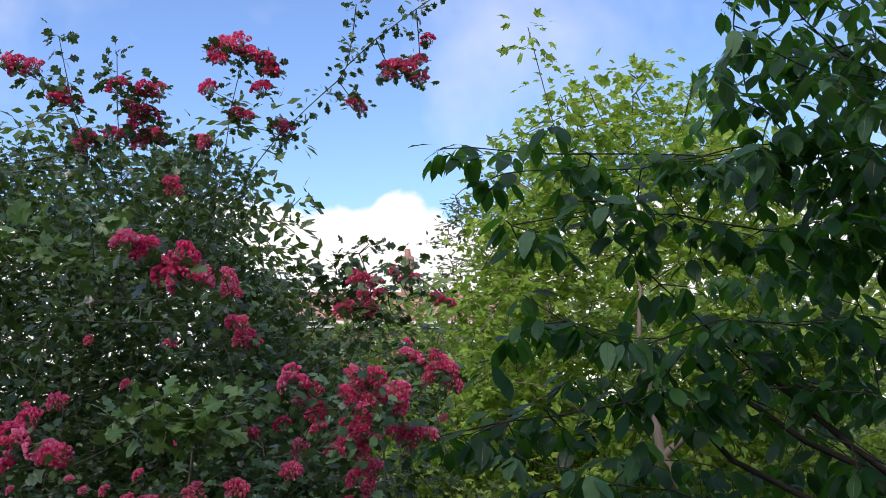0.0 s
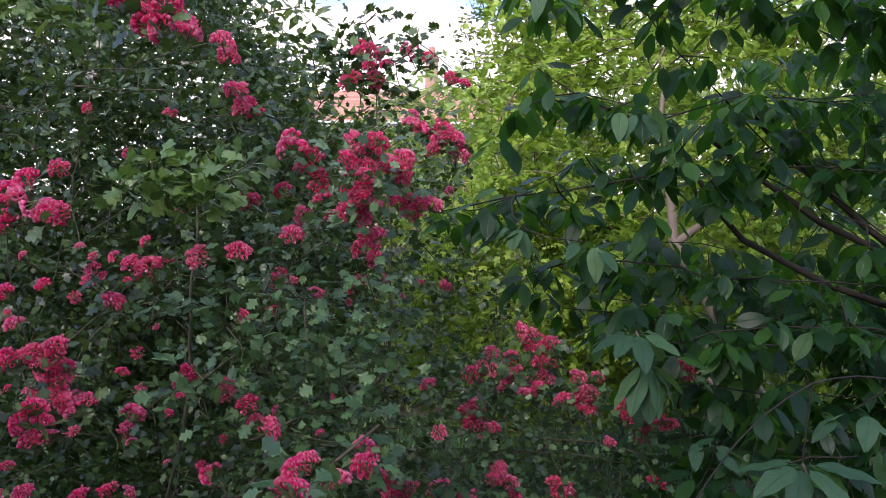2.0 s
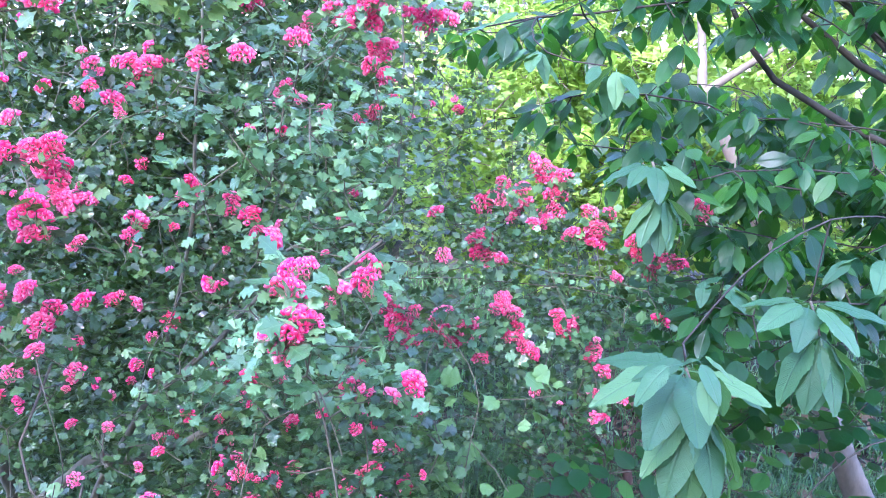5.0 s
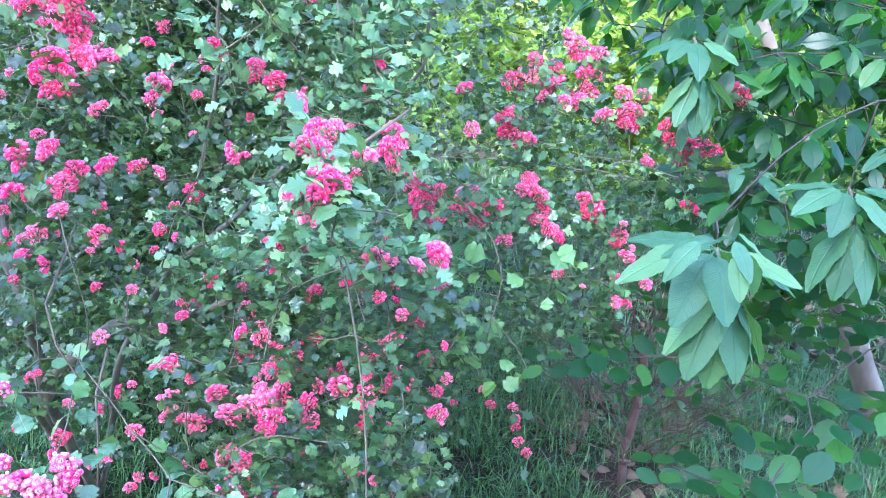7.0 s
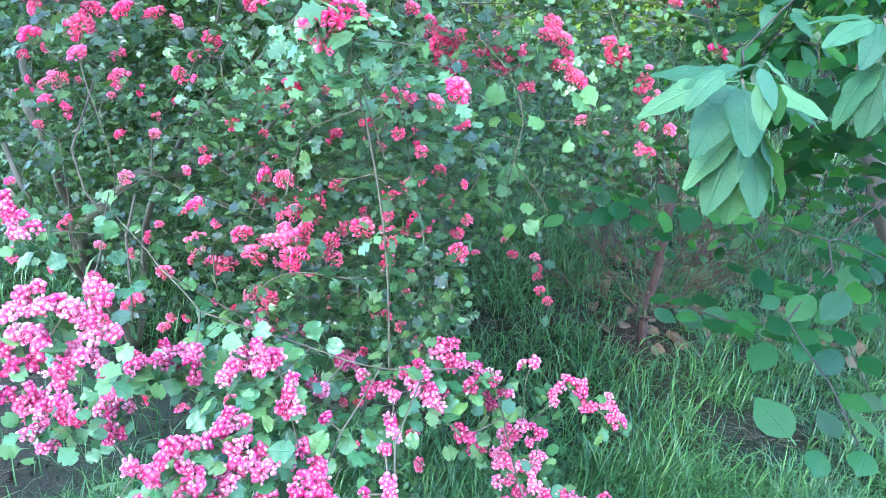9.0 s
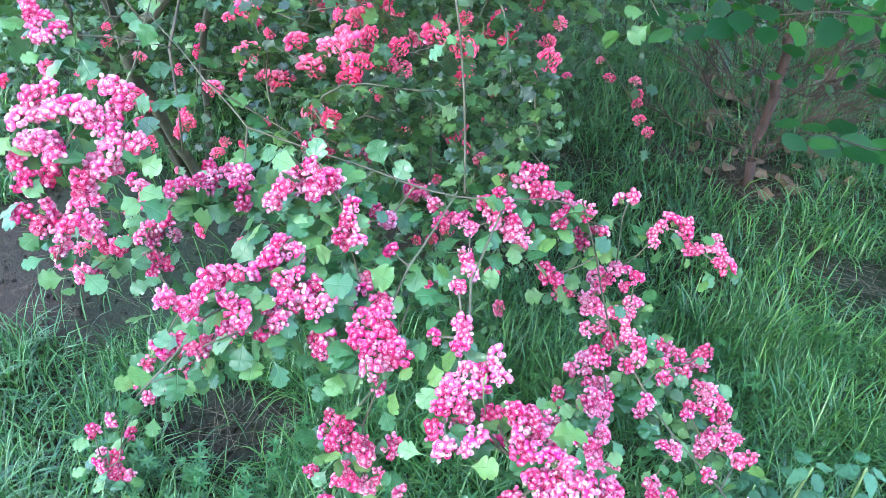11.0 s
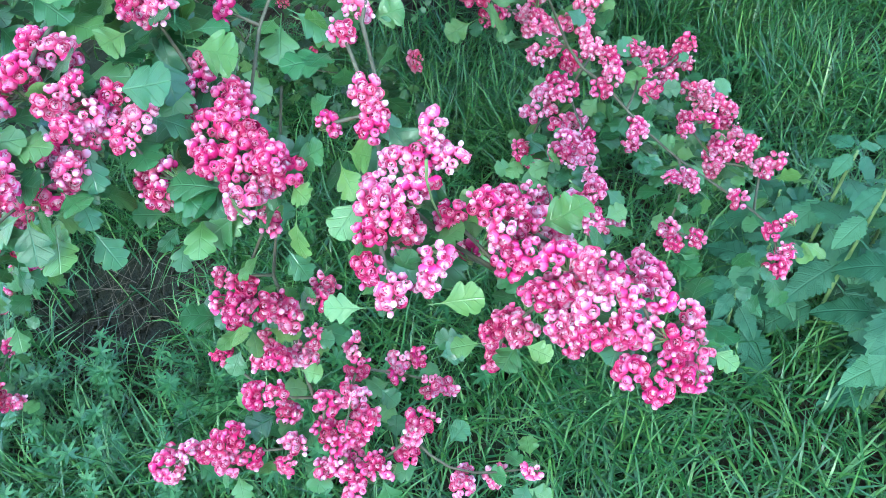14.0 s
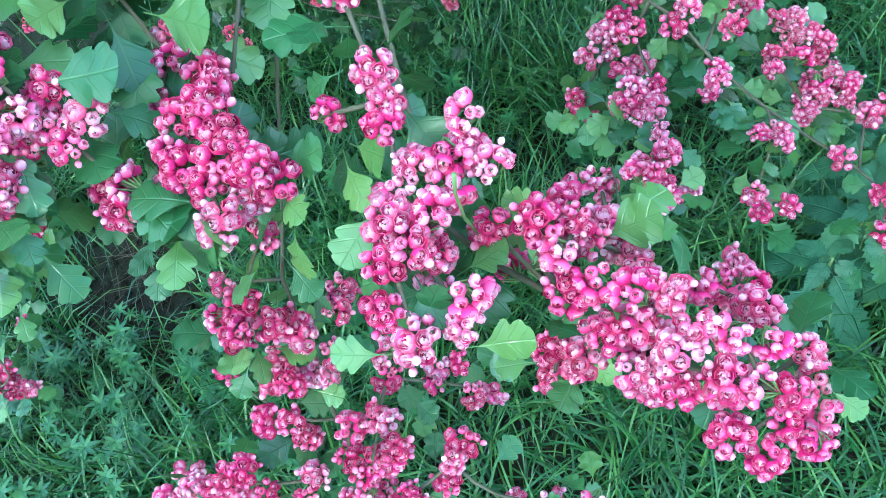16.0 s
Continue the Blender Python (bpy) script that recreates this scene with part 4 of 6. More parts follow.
SPRAY_E_B = [(0.254, 1.297, 0.258), (0.178, 1.192, 0.330), (0.152, 1.273, 0.336), (0.353, 1.188, 0.198), (0.123, 1.102, 0.292), (0.223, 1.191, 0.299), (0.271, 1.195, 0.223), (0.343, 1.220, 0.185), (0.297, 1.347, 0.217), (0.113, 1.165, 0.293), (0.128, 1.050, 0.298), (0.117, 1.018, 0.322), (0.158, 1.044, 0.253), (0.107, 1.029, 0.310), (0.144, 1.033, 0.260), (0.136, 1.065, 0.287), (0.219, 1.016, 0.239), (0.284, 1.415, 0.405), (0.303, 1.410, 0.391), (0.296, 1.399, 0.382), (0.195, 1.390, 0.446), (0.214, 1.399, 0.452), (0.181, 1.378, 0.438), (0.118, 1.345, 0.517), (0.232, 1.391, 0.440), (0.260, 1.400, 0.402), (0.037, 1.252, 0.417), (0.061, 1.284, 0.370), (0.108, 1.305, 0.376), (0.147, 1.331, 0.391)]
SPRAY_E_C = [(0.138, 1.277, 0.344), (0.102, 1.293, 0.367), (0.122, 1.316, 0.383), (0.027, 1.168, 0.489), (0.163, 1.325, 0.383)]
SPRAY_F = [(-0.208, 0.893, 0.435), (-0.204, 0.861, 0.442), (-0.184, 0.843, 0.456), (-0.194, 0.845, 0.438), (-0.166, 0.853, 0.444), (-0.151, 0.851, 0.418), (-0.156, 0.855, 0.432), (-0.138, 0.848, 0.395), (-0.167, 0.826, 0.402), (-0.179, 0.831, 0.394), (-0.224, 0.851, 0.374), (-0.114, 0.873, 0.332), (-0.057, 0.870, 0.306), (-0.079, 0.860, 0.295), (-0.053, 0.852, 0.279), (-0.196, 0.815, 0.364), (-0.174, 0.809, 0.339), (-0.139, 0.810, 0.346), (-0.104, 0.806, 0.353), (-0.213, 0.781, 0.360), (-0.224, 0.775, 0.353), (-0.239, 0.773, 0.349), (-0.254, 0.774, 0.349), (-0.310, 0.799, 0.252), (-0.297, 0.800, 0.272), (-0.222, 0.765, 0.342), (-0.114, 0.787, 0.323), (-0.142, 0.792, 0.329), (-0.068, 0.788, 0.310), (-0.176, 0.768, 0.322)]
SPRAY_F_B = [(-0.130, 0.767, 0.314), (-0.089, 0.763, 0.303), (-0.102, 0.767, 0.308), (-0.026, 0.768, 0.260), (-0.001, 0.769, 0.251), (0.036, 0.761, 0.279), (-0.130, 0.891, 0.407), (-0.138, 0.859, 0.540), (-0.145, 0.766, 0.309), (-0.117, 0.760, 0.305)]
CHERRY_TIPS = [(0.07, 1.73, 2.14), (0.12, 1.74, 2.10), (0.16, 1.55, 1.94), (0.30, 1.60, 2.01), (0.43, 1.81, 2.07), (0.57, 1.74, 1.99), (0.58, 1.52, 2.09), (0.48, 1.66, 2.11), (0.22, 1.74, 1.77), (0.53, 1.52, 2.25), (0.67, 1.75, 2.27), (0.70, 1.50, 2.25), (0.86, 1.59, 2.35), (0.83, 1.70, 2.09), (0.80, 1.68, 1.99), (0.72, 1.74, 1.99), (0.45, 1.83, 1.86), (0.60, 1.92, 1.84), (0.43, 1.69, 1.65), (0.26, 1.85, 1.57), (0.04, 1.88, 1.53), (0.12, 1.70, 1.59), (0.25, 1.60, 1.50), (0.18, 2.01, 1.44), (0.41, 1.71, 1.55), (0.58, 1.68, 1.72), (0.81, 1.91, 1.77), (0.85, 1.78, 1.80), (0.88, 1.76, 1.64), (0.80, 1.83, 1.91)]
CHERRY_TIPS_B = [(0.33, 1.57, 1.74), (0.64, 1.86, 1.61), (0.49, 1.71, 1.73), (0.79, 1.50, 2.17), (0.82, 1.73, 2.21), (0.76, 1.86, 2.11), (0.55, 1.57, 2.06), (0.27, 1.74, 2.07), (0.61, 1.55, 2.37), (0.32, 1.57, 1.32), (0.61, 1.66, 1.19), (0.56, 1.36, 1.18), (0.33, 1.16, 1.13), (0.55, 1.77, 1.20), (0.26, 1.88, 1.77), (0.12, 1.62, 1.49), (0.32, 1.87, 1.45), (0.53, 1.83, 1.59), (0.75, 1.87, 1.73), (0.88, 1.89, 1.47), (0.44, 1.71, 1.42), (0.67, 1.79, 0.92), (0.90, 1.89, 1.28), (0.72, 1.56, 1.21), (0.70, 1.88, 1.32), (0.54, 1.69, 1.30), (0.79, 1.69, 1.00), (0.37, 1.68, 1.38), (0.57, 1.42, 1.15), (0.62, 1.46, 0.66)]
CHERRY_TIPS_C = [(0.81, 1.64, 0.65), (0.66, 1.54, 0.74), (0.83, 1.76, 0.82), (0.31, 1.67, 0.70), (0.22, 1.71, 0.67), (0.41, 1.68, 0.72), (0.63, 1.80, 1.29), (0.67, 1.73, 1.22), (0.77, 1.75, 1.04), (0.57, 1.59, 1.02), (0.50, 1.62, 1.13), (0.40, 1.42, 0.63), (0.48, 1.39, 0.57), (0.57, 1.38, 0.74), (0.55, 1.27, 0.64), (0.68, 1.42, 0.58), (0.50, 0.92, 0.75), (0.73, 1.39, 0.52)]

HAW_FOOT = (-1.0, 2.05, GROUND)
hawthorn = thing("hawthorn_tree", "hawthorn with double crimson-pink blossom and lobed green leaves", "tree")


def hawthorn_room(p):
    """Where the hawthorn's leafy mass stands: crown at one side, arching skirt at the other, hollow under it."""
    x, y, z = p
    k = y / 2.0
    wob = 0.16 * noise.noise((x * 2.2, y * 2.2, z * 2.2))
    if x < -0.70:
        top = 2.24
    elif x < -0.52:
        top = 2.24 - (x + 0.70) * 1.65
    else:
        top = 1.90 - (x + 0.52) * 0.12
    if x > 0.02:
        top = 1.50 - (x - 0.02) * 0.55
    top = 1.6 + (top - 1.6) * k
    if z > top + wob:
        return False
    # thin, open top with sky between the twigs
    if z > top - 0.20 and noise.noise((x * 5.0 + 3.0, y * 5.0, z * 5.0)) < 0.09:
        return False
    if x < -1.0 and ((x + 1.0) / 1.0) ** 2 + ((y - 2.35) / 0.85) ** 2 > 1.0 + wob:
        return False
    low = 0.10 + wob * 0.6 if x < -0.05 else 0.78 + wob * 0.5
    if z < low or x > 0.42 + wob:
        return False
    front = 1.50 + wob if z > 1.15 else 1.38 + wob + max(0.0, 0.55 - z) * 0.6
    if x < -0.32 and z < 1.10:
        front = 1.66 + wob
    if x > 0:
        front = 1.62 + wob * 0.5
    if x < -0.7 and z < 0.75:
        front = 1.78
    if y < 2.3 and noise.noise((x * 6.0, y * 6.0, z * 7.5)) < -0.08:
        return False
    return front < y < 3.15 + wob


def sample_room(test, lo, hi, n):
    lo, hi, out = np.array(lo), np.array(hi), []
    while len(out) < n:
        p = RNG.uniform(lo, hi)
        if test(p):
            out.append(p)
    return np.array(out)


HAW_STEMS = [
    [HAW_FOOT, (-1.02, 1.97, 0.4), (-1.06, 1.87, 0.8), (-0.92, 2.0, 1.4), (-0.82, 2.02, 1.95), (-0.80, 1.85, 2.2)],
    [(-0.98, 2.0, 0.05), (-0.93, 1.74, 0.42), (-0.80, 1.58, 0.62), (-0.66, 1.42, 0.70)],
    [(-0.99, 2.03, 0.1), (-0.75, 2.1, 0.6), (-0.48, 2.05, 1.0), (-0.42, 2.05, 1.5), (-0.62, 2.12, 1.95)],
    [(-0.48, 2.05, 1.0), (-0.1, 1.92, 1.02), (0.15, 1.84, 1.05), (0.40, 1.80, 1.04)],
    [(-1.0, 2.05, 0.2), (-1.45, 2.1, 0.7), (-1.7, 2.1, 1.5)],
    [(-0.8, 1.9, 0.5), (-0.4, 1.85, 0.55), (-0.15, 1.8, 0.5)],
    [(-0.99, 2.03, 0.12), (-1.12, 1.80, 0.5), (-1.16, 1.75, 0.9)],
]


def build_hawthorn_body():
    spots = sample_room(hawthorn_room, (-2.2, 1.35, 0.1), (0.55, 3.3, 2.9), 2700)
    skirt = sample_room(lambda p: p[1] > 1.12 + 0.25 * abs(p[2] - 0.75) and p[0] < 0.05 - 0.25 * abs(p[2] - 0.8), (-0.44, 1.10, 0.25), (0.08, 1.65, 1.08), 200)
    side = sample_room(lambda p: noise.noise(Vector(p * 7.0)) > -0.02, (-0.95, 1.40, 0.45), (-0.38, 1.62, 1.02), 85)
    spots = np.concatenate([spots, skirt, side])
    nodes, parent, tips = grow(HAW_STEMS, spots, 0.010, 0.03, 0.05)
    r = girth(parent, 0.0009, 0.47, 0.030)
    thick = r > 0.006
    part("trunk", mesh_of("trunk", *tubes(nodes, parent, r, 8, thick)), M_BARK, hawthorn, "grey-brown stems from the ground")
    tagged(part("twig_mass", mesh_of("twig_mass", *tubes(nodes, parent, r, 4, ~thick)), M_TWIG, hawthorn, "thin tangled twigs"), kind="stuff")
    ends = nodes[tips[:2700]]
    fore = ends[:, 1] < 2.05
    arr = join_arrays([leaves_at([HAW_SMALL], ends[fore], 13, 0.034, 0.0230, 0.0, 0.9, 0.5), leaves_at([HAW_SMALL], ends[~fore], 13, 0.040, 0.026, 0.0, 0.7, 0.55)])
    low = leaves_at([HAW_MID, HAW_MID_B], nodes[tips[2700:]], 13, 0.036, 0.022, 0.1, 1.0, 0.36)
    more = leaves_at([HAW_SMALL], nodes[RNG.choice(len(nodes), 2500)], 1, 0.02, 0.030)
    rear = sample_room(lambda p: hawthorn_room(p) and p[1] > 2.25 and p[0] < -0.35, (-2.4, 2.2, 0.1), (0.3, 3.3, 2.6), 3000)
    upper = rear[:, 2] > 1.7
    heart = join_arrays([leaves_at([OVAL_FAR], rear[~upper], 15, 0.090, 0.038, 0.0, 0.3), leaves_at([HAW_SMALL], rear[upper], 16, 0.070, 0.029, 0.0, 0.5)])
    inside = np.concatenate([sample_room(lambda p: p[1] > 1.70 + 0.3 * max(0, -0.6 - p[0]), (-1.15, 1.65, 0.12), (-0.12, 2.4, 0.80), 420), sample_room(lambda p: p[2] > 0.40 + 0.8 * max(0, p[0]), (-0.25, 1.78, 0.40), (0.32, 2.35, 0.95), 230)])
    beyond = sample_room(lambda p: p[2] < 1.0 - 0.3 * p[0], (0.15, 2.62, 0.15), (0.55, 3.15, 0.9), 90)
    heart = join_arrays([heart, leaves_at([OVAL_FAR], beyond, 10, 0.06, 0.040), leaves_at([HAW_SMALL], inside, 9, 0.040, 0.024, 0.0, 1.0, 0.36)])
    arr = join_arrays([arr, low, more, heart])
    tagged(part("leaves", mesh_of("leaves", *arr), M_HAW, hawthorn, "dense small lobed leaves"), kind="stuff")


build_hawthorn_body()


# bare grey stems seen low at the side of the bush, and thin pale shoots hanging from them
for stem_line, r_foot, r_top in (
        ([(-0.99, 2.02, -0.06), (-0.95, 1.78, 0.32), (-0.86, 1.62, 0.60), (-0.84, 1.56, 0.70), (-0.885, 1.57, 0.81), (-0.91, 1.62, 0.91)], 0.015, 0.0065),
        ([(-0.97, 2.04, -0.06), (-0.88, 1.72, 0.36), (-0.79, 1.52, 0.55), (-0.75, 1.49, 0.635), (-0.66, 1.53, 0.72), (-0.53, 1.51, 0.745), (-0.45, 1.52, 0.79), (-0.34, 1.58, 0.90)], 0.015, 0.006),
        ([(-1.0, 2.03, -0.06), (-0.88, 1.62, 0.48), (-0.84, 1.46, 0.63), (-0.87, 1.48, 0.69), (-0.92, 1.52, 0.76)], 0.009, 0.005),
        ([(-0.96, 2.05, -0.06), (-0.74, 1.72, 0.55), (-0.57, 1.57, 0.81), (-0.46, 1.62, 0.92), (-0.34, 1.72, 1.06)], 0.009, 0.0035),
        ([(-0.72, 2.0, 0.62), (-0.50, 1.70, 1.18), (-0.49, 1.64, 1.36), (-0.47, 1.66, 1.62)], 0.0045, 0.0022),
        ([(-0.48, 2.05, 1.0), (-0.12, 1.78, 1.20), (-0.115, 1.74, 1.36), (-0.12, 1.76, 1.62)], 0.0045, 0.0022)):
    fine = np.array([noise.noise_vector((k * 1.7, r_foot * 900, 0.0)) for k in range(len(stem_line) * 6)]) * 0.026
    knots = np.array(stem_line)
    s = np.linspace(0, len(knots) - 1, len(fine))
    run = np.stack([np.interp(s, np.arange(len(knots)), knots[:, a]) for a in range(3)], 1) + fine
    for _ in range(3):
        run[1:-1] = 0.5 * run[1:-1] + 0.25 * (run[:-2] + run[2:])
    knobs = np.array([1.0 + 0.30 * noise.noise((k * 0.9, r_foot * 700, 4.0)) for k in range(len(run))])
    part("stem", mesh_of("stem", *sweep(run, np.linspace(r_foot, r_top, len(run)) * knobs, 8)), M_BARK, hawthorn, "bare grey-brown stem")
for line in ([(-0.70, 1.50, 0.92), (-0.685, 1.36, 0.83), (-0.66, 1.34, 0.765), (-0.61, 1.33, 0.70)], [(-0.60, 1.40, 0.74), (-0.58, 1.31, 0.70), (-0.57, 1.29, 0.62), (-0.56, 1.26, 0.55)]):
    part("shoot", mesh_of("shoot", *sweep(line, np.linspace(0.0026, 0.0014, 4), 6)), M_STRAW, hawthorn, "thin pale shoot")


def flower_branch(chains, heads, near, leaves_each, label, leaf_size=0.045, tip=0.0011, scale=1.0, more=0, leaf_mat=None, company=0.85, crowd=0.0, cover=6):
    """A branch with its twigs, its flower heads (each a part) and its leaves."""
    if near:
        # heads stand in company: most have a neighbour close by
        heads = heads + [tuple(np.array(h) + unit(RNG.normal(0, 1, 3) * np.array((1, 1, 0.35))) * RNG.uniform(0.016, 0.024)) for h in heads for _ in range(RNG.poisson(company * 0.7))]
    else:
        heads = heads + [tuple(np.array(h) + unit(RNG.normal(0, 1, 3) * np.array((1, 0.6, 0.8))) * RNG.uniform(0.018, 0.032)) for h in heads for _ in range(RNG.poisson(crowd))]
    nodes, parent, tips = grow(chains, heads, 0.006 if near else 0.010, 0.03 if near else 0.05, 0.04)
    r = girth(parent, tip * 0.8, 0.30, 0.0055)
    branch = part("branch", mesh_of("branch", *tubes(nodes, parent, r, 6 if near else 4)), M_TWIG, hawthorn, label)
    pool = NEAR_HEADS if near else FAR_HEADS
    for h in heads:
        up = unit(RNG.normal(0, 0.40, 3) + np.array((0, -0.45, 0.75)))
        d = unit(np.cross(up, RNG.normal(0, 1, 3)))
        part("flower_head", pool[RNG.integers(len(pool))], None, branch, at=leaf_pose(h, d, up, scale * (RNG.uniform(0.76, 1.08) if near else RNG.uniform(0.85, 1.2))))
    tip_pts = nodes[tips]
    if near:
        along = nodes[RNG.choice(len(nodes), len(nodes) // cover, replace=False)]
        for c in np.concatenate([tip_pts[:len(tip_pts) * 3 // 4], along]):
            for _ in range(RNG.poisson(leaves_each)):
                d = random_dirs(1, -0.15, 0.55)[0]
                nor = unit(RNG.normal(0, 0.4, 3) + np.array((0, -0.35, 0.9)))
                p = c + d * RNG.uniform(0.010, 0.026) + np.array((0, 0.006, RNG.uniform(-0.034, -0.012)))
                part("leaf", LEAF_MESHES[RNG.integers(3)], None, branch, at=leaf_pose(p, d, nor, leaf_size * RNG.uniform(0.65, 1.15)))
    else:
        arr = leaves_at([HAW_MID, HAW_MID_B, HAW_SMALL], tip_pts, leaves_each, 0.035, leaf_size, 0.1, 0.9, 0.4)
        if more:
            arr = join_arrays([arr, leaves_at([HAW_MID, HAW_SMALL], nodes[RNG.choice(len(nodes), more)], 2, 0.03, leaf_size * 0.8)])
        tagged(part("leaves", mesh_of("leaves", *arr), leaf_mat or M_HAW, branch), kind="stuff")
    return branch


flower_branch([[(-0.80, 1.85, 2.2), (-0.81, 1.77, 2.17), (-0.82, 1.75, 2.31), (-0.84, 1.73, 2.41)], [(-0.80, 1.85, 2.1), (-0.70, 1.79, 2.09), (-0.71, 1.75, 2.27), (-0.71, 1.73, 2.37)]],
              CROWN_LEFT, False, 3, "upright flowering shoots of the crown", 0.030, scale=1.3, more=170, crowd=0.5)
flower_branch([[(-0.62, 2.12, 1.95), (-0.58, 2.05, 2.06), (-0.54, 2.02, 2.24), (-0.50, 1.97, 2.47)], [(-0.55, 2.02, 2.19), (-0.62, 2.01, 2.24), (-0.68, 2.01, 2.26)]],
              TALL_UPRIGHT, False, 3, "tall upright shoot with crimson heads", 0.027, scale=1.3, more=110, crowd=0.5)
flower_branch([[(-0.64, 2.12, 1.97), (-0.60, 2.10, 2.04), (-0.49, 2.07, 2.21), (-0.35, 2.04, 2.36), (-0.21, 2.01, 2.50), (-0.02, 1.99, 2.64)], [(-0.26, 2.02, 2.45), (-0.21, 2.0, 2.56), (-0.22, 1.99, 2.62)]],
              TALL_LEANING, False, 3, "long leaning shoot standing out against the sky", 0.027, 0.0016, scale=1.3, more=190)
flower_branch([[(-0.82, 2.0, 1.7), (-0.6, 1.6, 1.78), (-0.42, 1.3, 1.80)]], UPPER_MIDDLE, False, 3, "flowering branch of the upper crown", 0.028, crowd=0.9)
flower_branch([[(-0.42, 2.05, 1.5), (-0.25, 1.9, 1.7), (-0.05, 1.8, 1.75)]], UPPER_RIGHT, False, 3, "slender flowering branch against the roof", 0.027, more=30, leaf_mat=M_HAW_LIT, crowd=0.5)
flower_branch([[(-0.42, 2.05, 1.3), (-0.25, 1.7, 1.45), (-0.15, 1.5, 1.62)]], MIDDLE + MIDDLE_B, False, 3, "heavy flowering branch with hanging crimson heads", 0.027, more=110, leaf_mat=M_HAW_LIT, crowd=0.7)
flower_branch([[(-0.95, 1.95, 1.2), (-0.75, 1.5, 1.3), (-0.62, 1.3, 1.28)]], LEFT, False, 3, "flowering branch of the outer crown", 0.027, crowd=0.5)
flower_branch([[(-0.1, 1.92, 1.02), (0.1, 1.82, 1.1), (0.45, 1.78, 1.05)]], RIGHT_LOW + RIGHT_LOW_B, False, 3, "arching flowering branch over the hollow", 0.027, more=300, leaf_mat=M_HAW_LIT, crowd=0.7)
flower_branch([[(-0.09, 1.12, 0.64), (-0.10, 1.16, 0.82), (-0.12, 1.19, 0.91), (-0.15, 1.21, 0.98), (-0.18, 1.18, 1.10)]], CENTRE_STEM, False, 4, "upright pale stem with blossom at its top", 0.036, 0.0016, more=60, leaf_mat=M_HAW_LIT)
flower_branch([[(-0.64, 1.40, 0.73), (-0.55, 1.26, 0.86), (-0.62, 1.29, 1.0)]], LEFT_LOW, False, 4, "low branch with pink heads", 0.028)
flower_branch([[(-0.55, 1.5, 0.72), (-0.3, 1.3, 0.75), (-0.1, 1.25, 0.75)]], CENTRE_LOW + CENTRE_LOW_B, False, 5, "low leafy branch with scattered heads", 0.029, more=60)
flower_branch([[(-0.05, 1.82, 0.8), (0.03, 1.76, 0.62), (0.15, 1.75, 0.46)]], DROOP, False, 2, "thin drooping spray of small heads", 0.030, scale=0.6)
flower_branch([[(-0.66, 1.42, 0.73), (-0.52, 1.1, 0.76), (-0.45, 0.88, 0.78)]], FRONT_LEFT, True, 1.6, "flowering spray hanging forward", 0.030, company=1.5)
flower_branch([[(-0.66, 1.40, 0.72), (-0.36, 1.08, 0.72), (-0.10, 1.10, 0.64), (0.06, 1.20, 0.60)]], FRONT_ROW + FRONT_ROW_B, True, 2.3, "low branch crowded with pink heads", 0.034, 0.0012, company=1.9, cover=2)
flower_branch([[(-0.20, 1.08, 0.68), (-0.26, 0.92, 0.67), (-0.34, 0.72, 0.62)]], ARC_LEFT + ARC_LEFT_B, True, 2.4, "arching spray of bright pink heads", 0.030, 0.0012, company=2.0, cover=4)
flower_branch([[(-0.10, 1.12, 0.64), (-0.13, 0.98, 0.62), (-0.17, 0.87, 0.56)]], SPRAY_B, True, 2.6, "short spray of bright pink heads", 0.034, 0.0014, company=0.25)
flower_branch([[(-0.04, 1.12, 0.62), (-0.055, 0.96, 0.60), (-0.03, 0.84, 0.56), (0.04, 0.80, 0.50)]], SPRAY_C + SPRAY_C_B, True, 1.7, "spray of bright pink heads", 0.032, 0.0016, company=0.05)
flower_branch([[(-0.01, 0.84, 0.56), (0.05, 0.79, 0.50), (0.13, 0.76, 0.49)]], SPRAY_D + SPRAY_D_B, True, 1.0, "dense tip of the spray with pink heads and buds", 0.029, 0.0015, company=0.2)
flower_branch([[(0.06, 1.20, 0.60), (0.13, 1.22, 0.36), (0.22, 1.12, 0.28), (0.33, 1.03, 0.23)]], SPRAY_E + SPRAY_E_B + SPRAY_E_C, True, 2.7, "drooping spray of smaller pink heads", 0.029, 0.0014, company=1.7)
flower_branch([[(-0.13, 0.98, 0.56), (-0.17, 0.90, 0.42), (-0.15, 0.82, 0.34)]], SPRAY_F + SPRAY_F_B, True, 1.3, "low spray of pink heads over the grass", 0.029, 0.0014, company=0.9)
def leafy_branch(chains, centre, radii, n, each, size, label, leaf_mat=M_PALE):
    """A branch that bears fresh pale leaves, or those of leaf_mat, and no blossom."""
    spots = np.array(centre) + random_dirs(n, 0, 1.0) * np.array(radii) * RNG.uniform(0.3, 1.0, (n, 1))
    nodes, parent, tips = grow(chains, list(spots), 0.006, 0.03, 0.05)
    branch = part("branch", mesh_of("branch", *tubes(nodes, parent, girth(parent, 0.0010, 0.3, 0.006), 5)), M_TWIG, hawthorn, label)
    tagged(part("leaves", mesh_of("leaves", *leaves_at([HAW_MID, HAW_MID_B], nodes[tips], each, 0.034, size, 0.1, 0.9, 0.35)), leaf_mat, branch), kind="stuff")


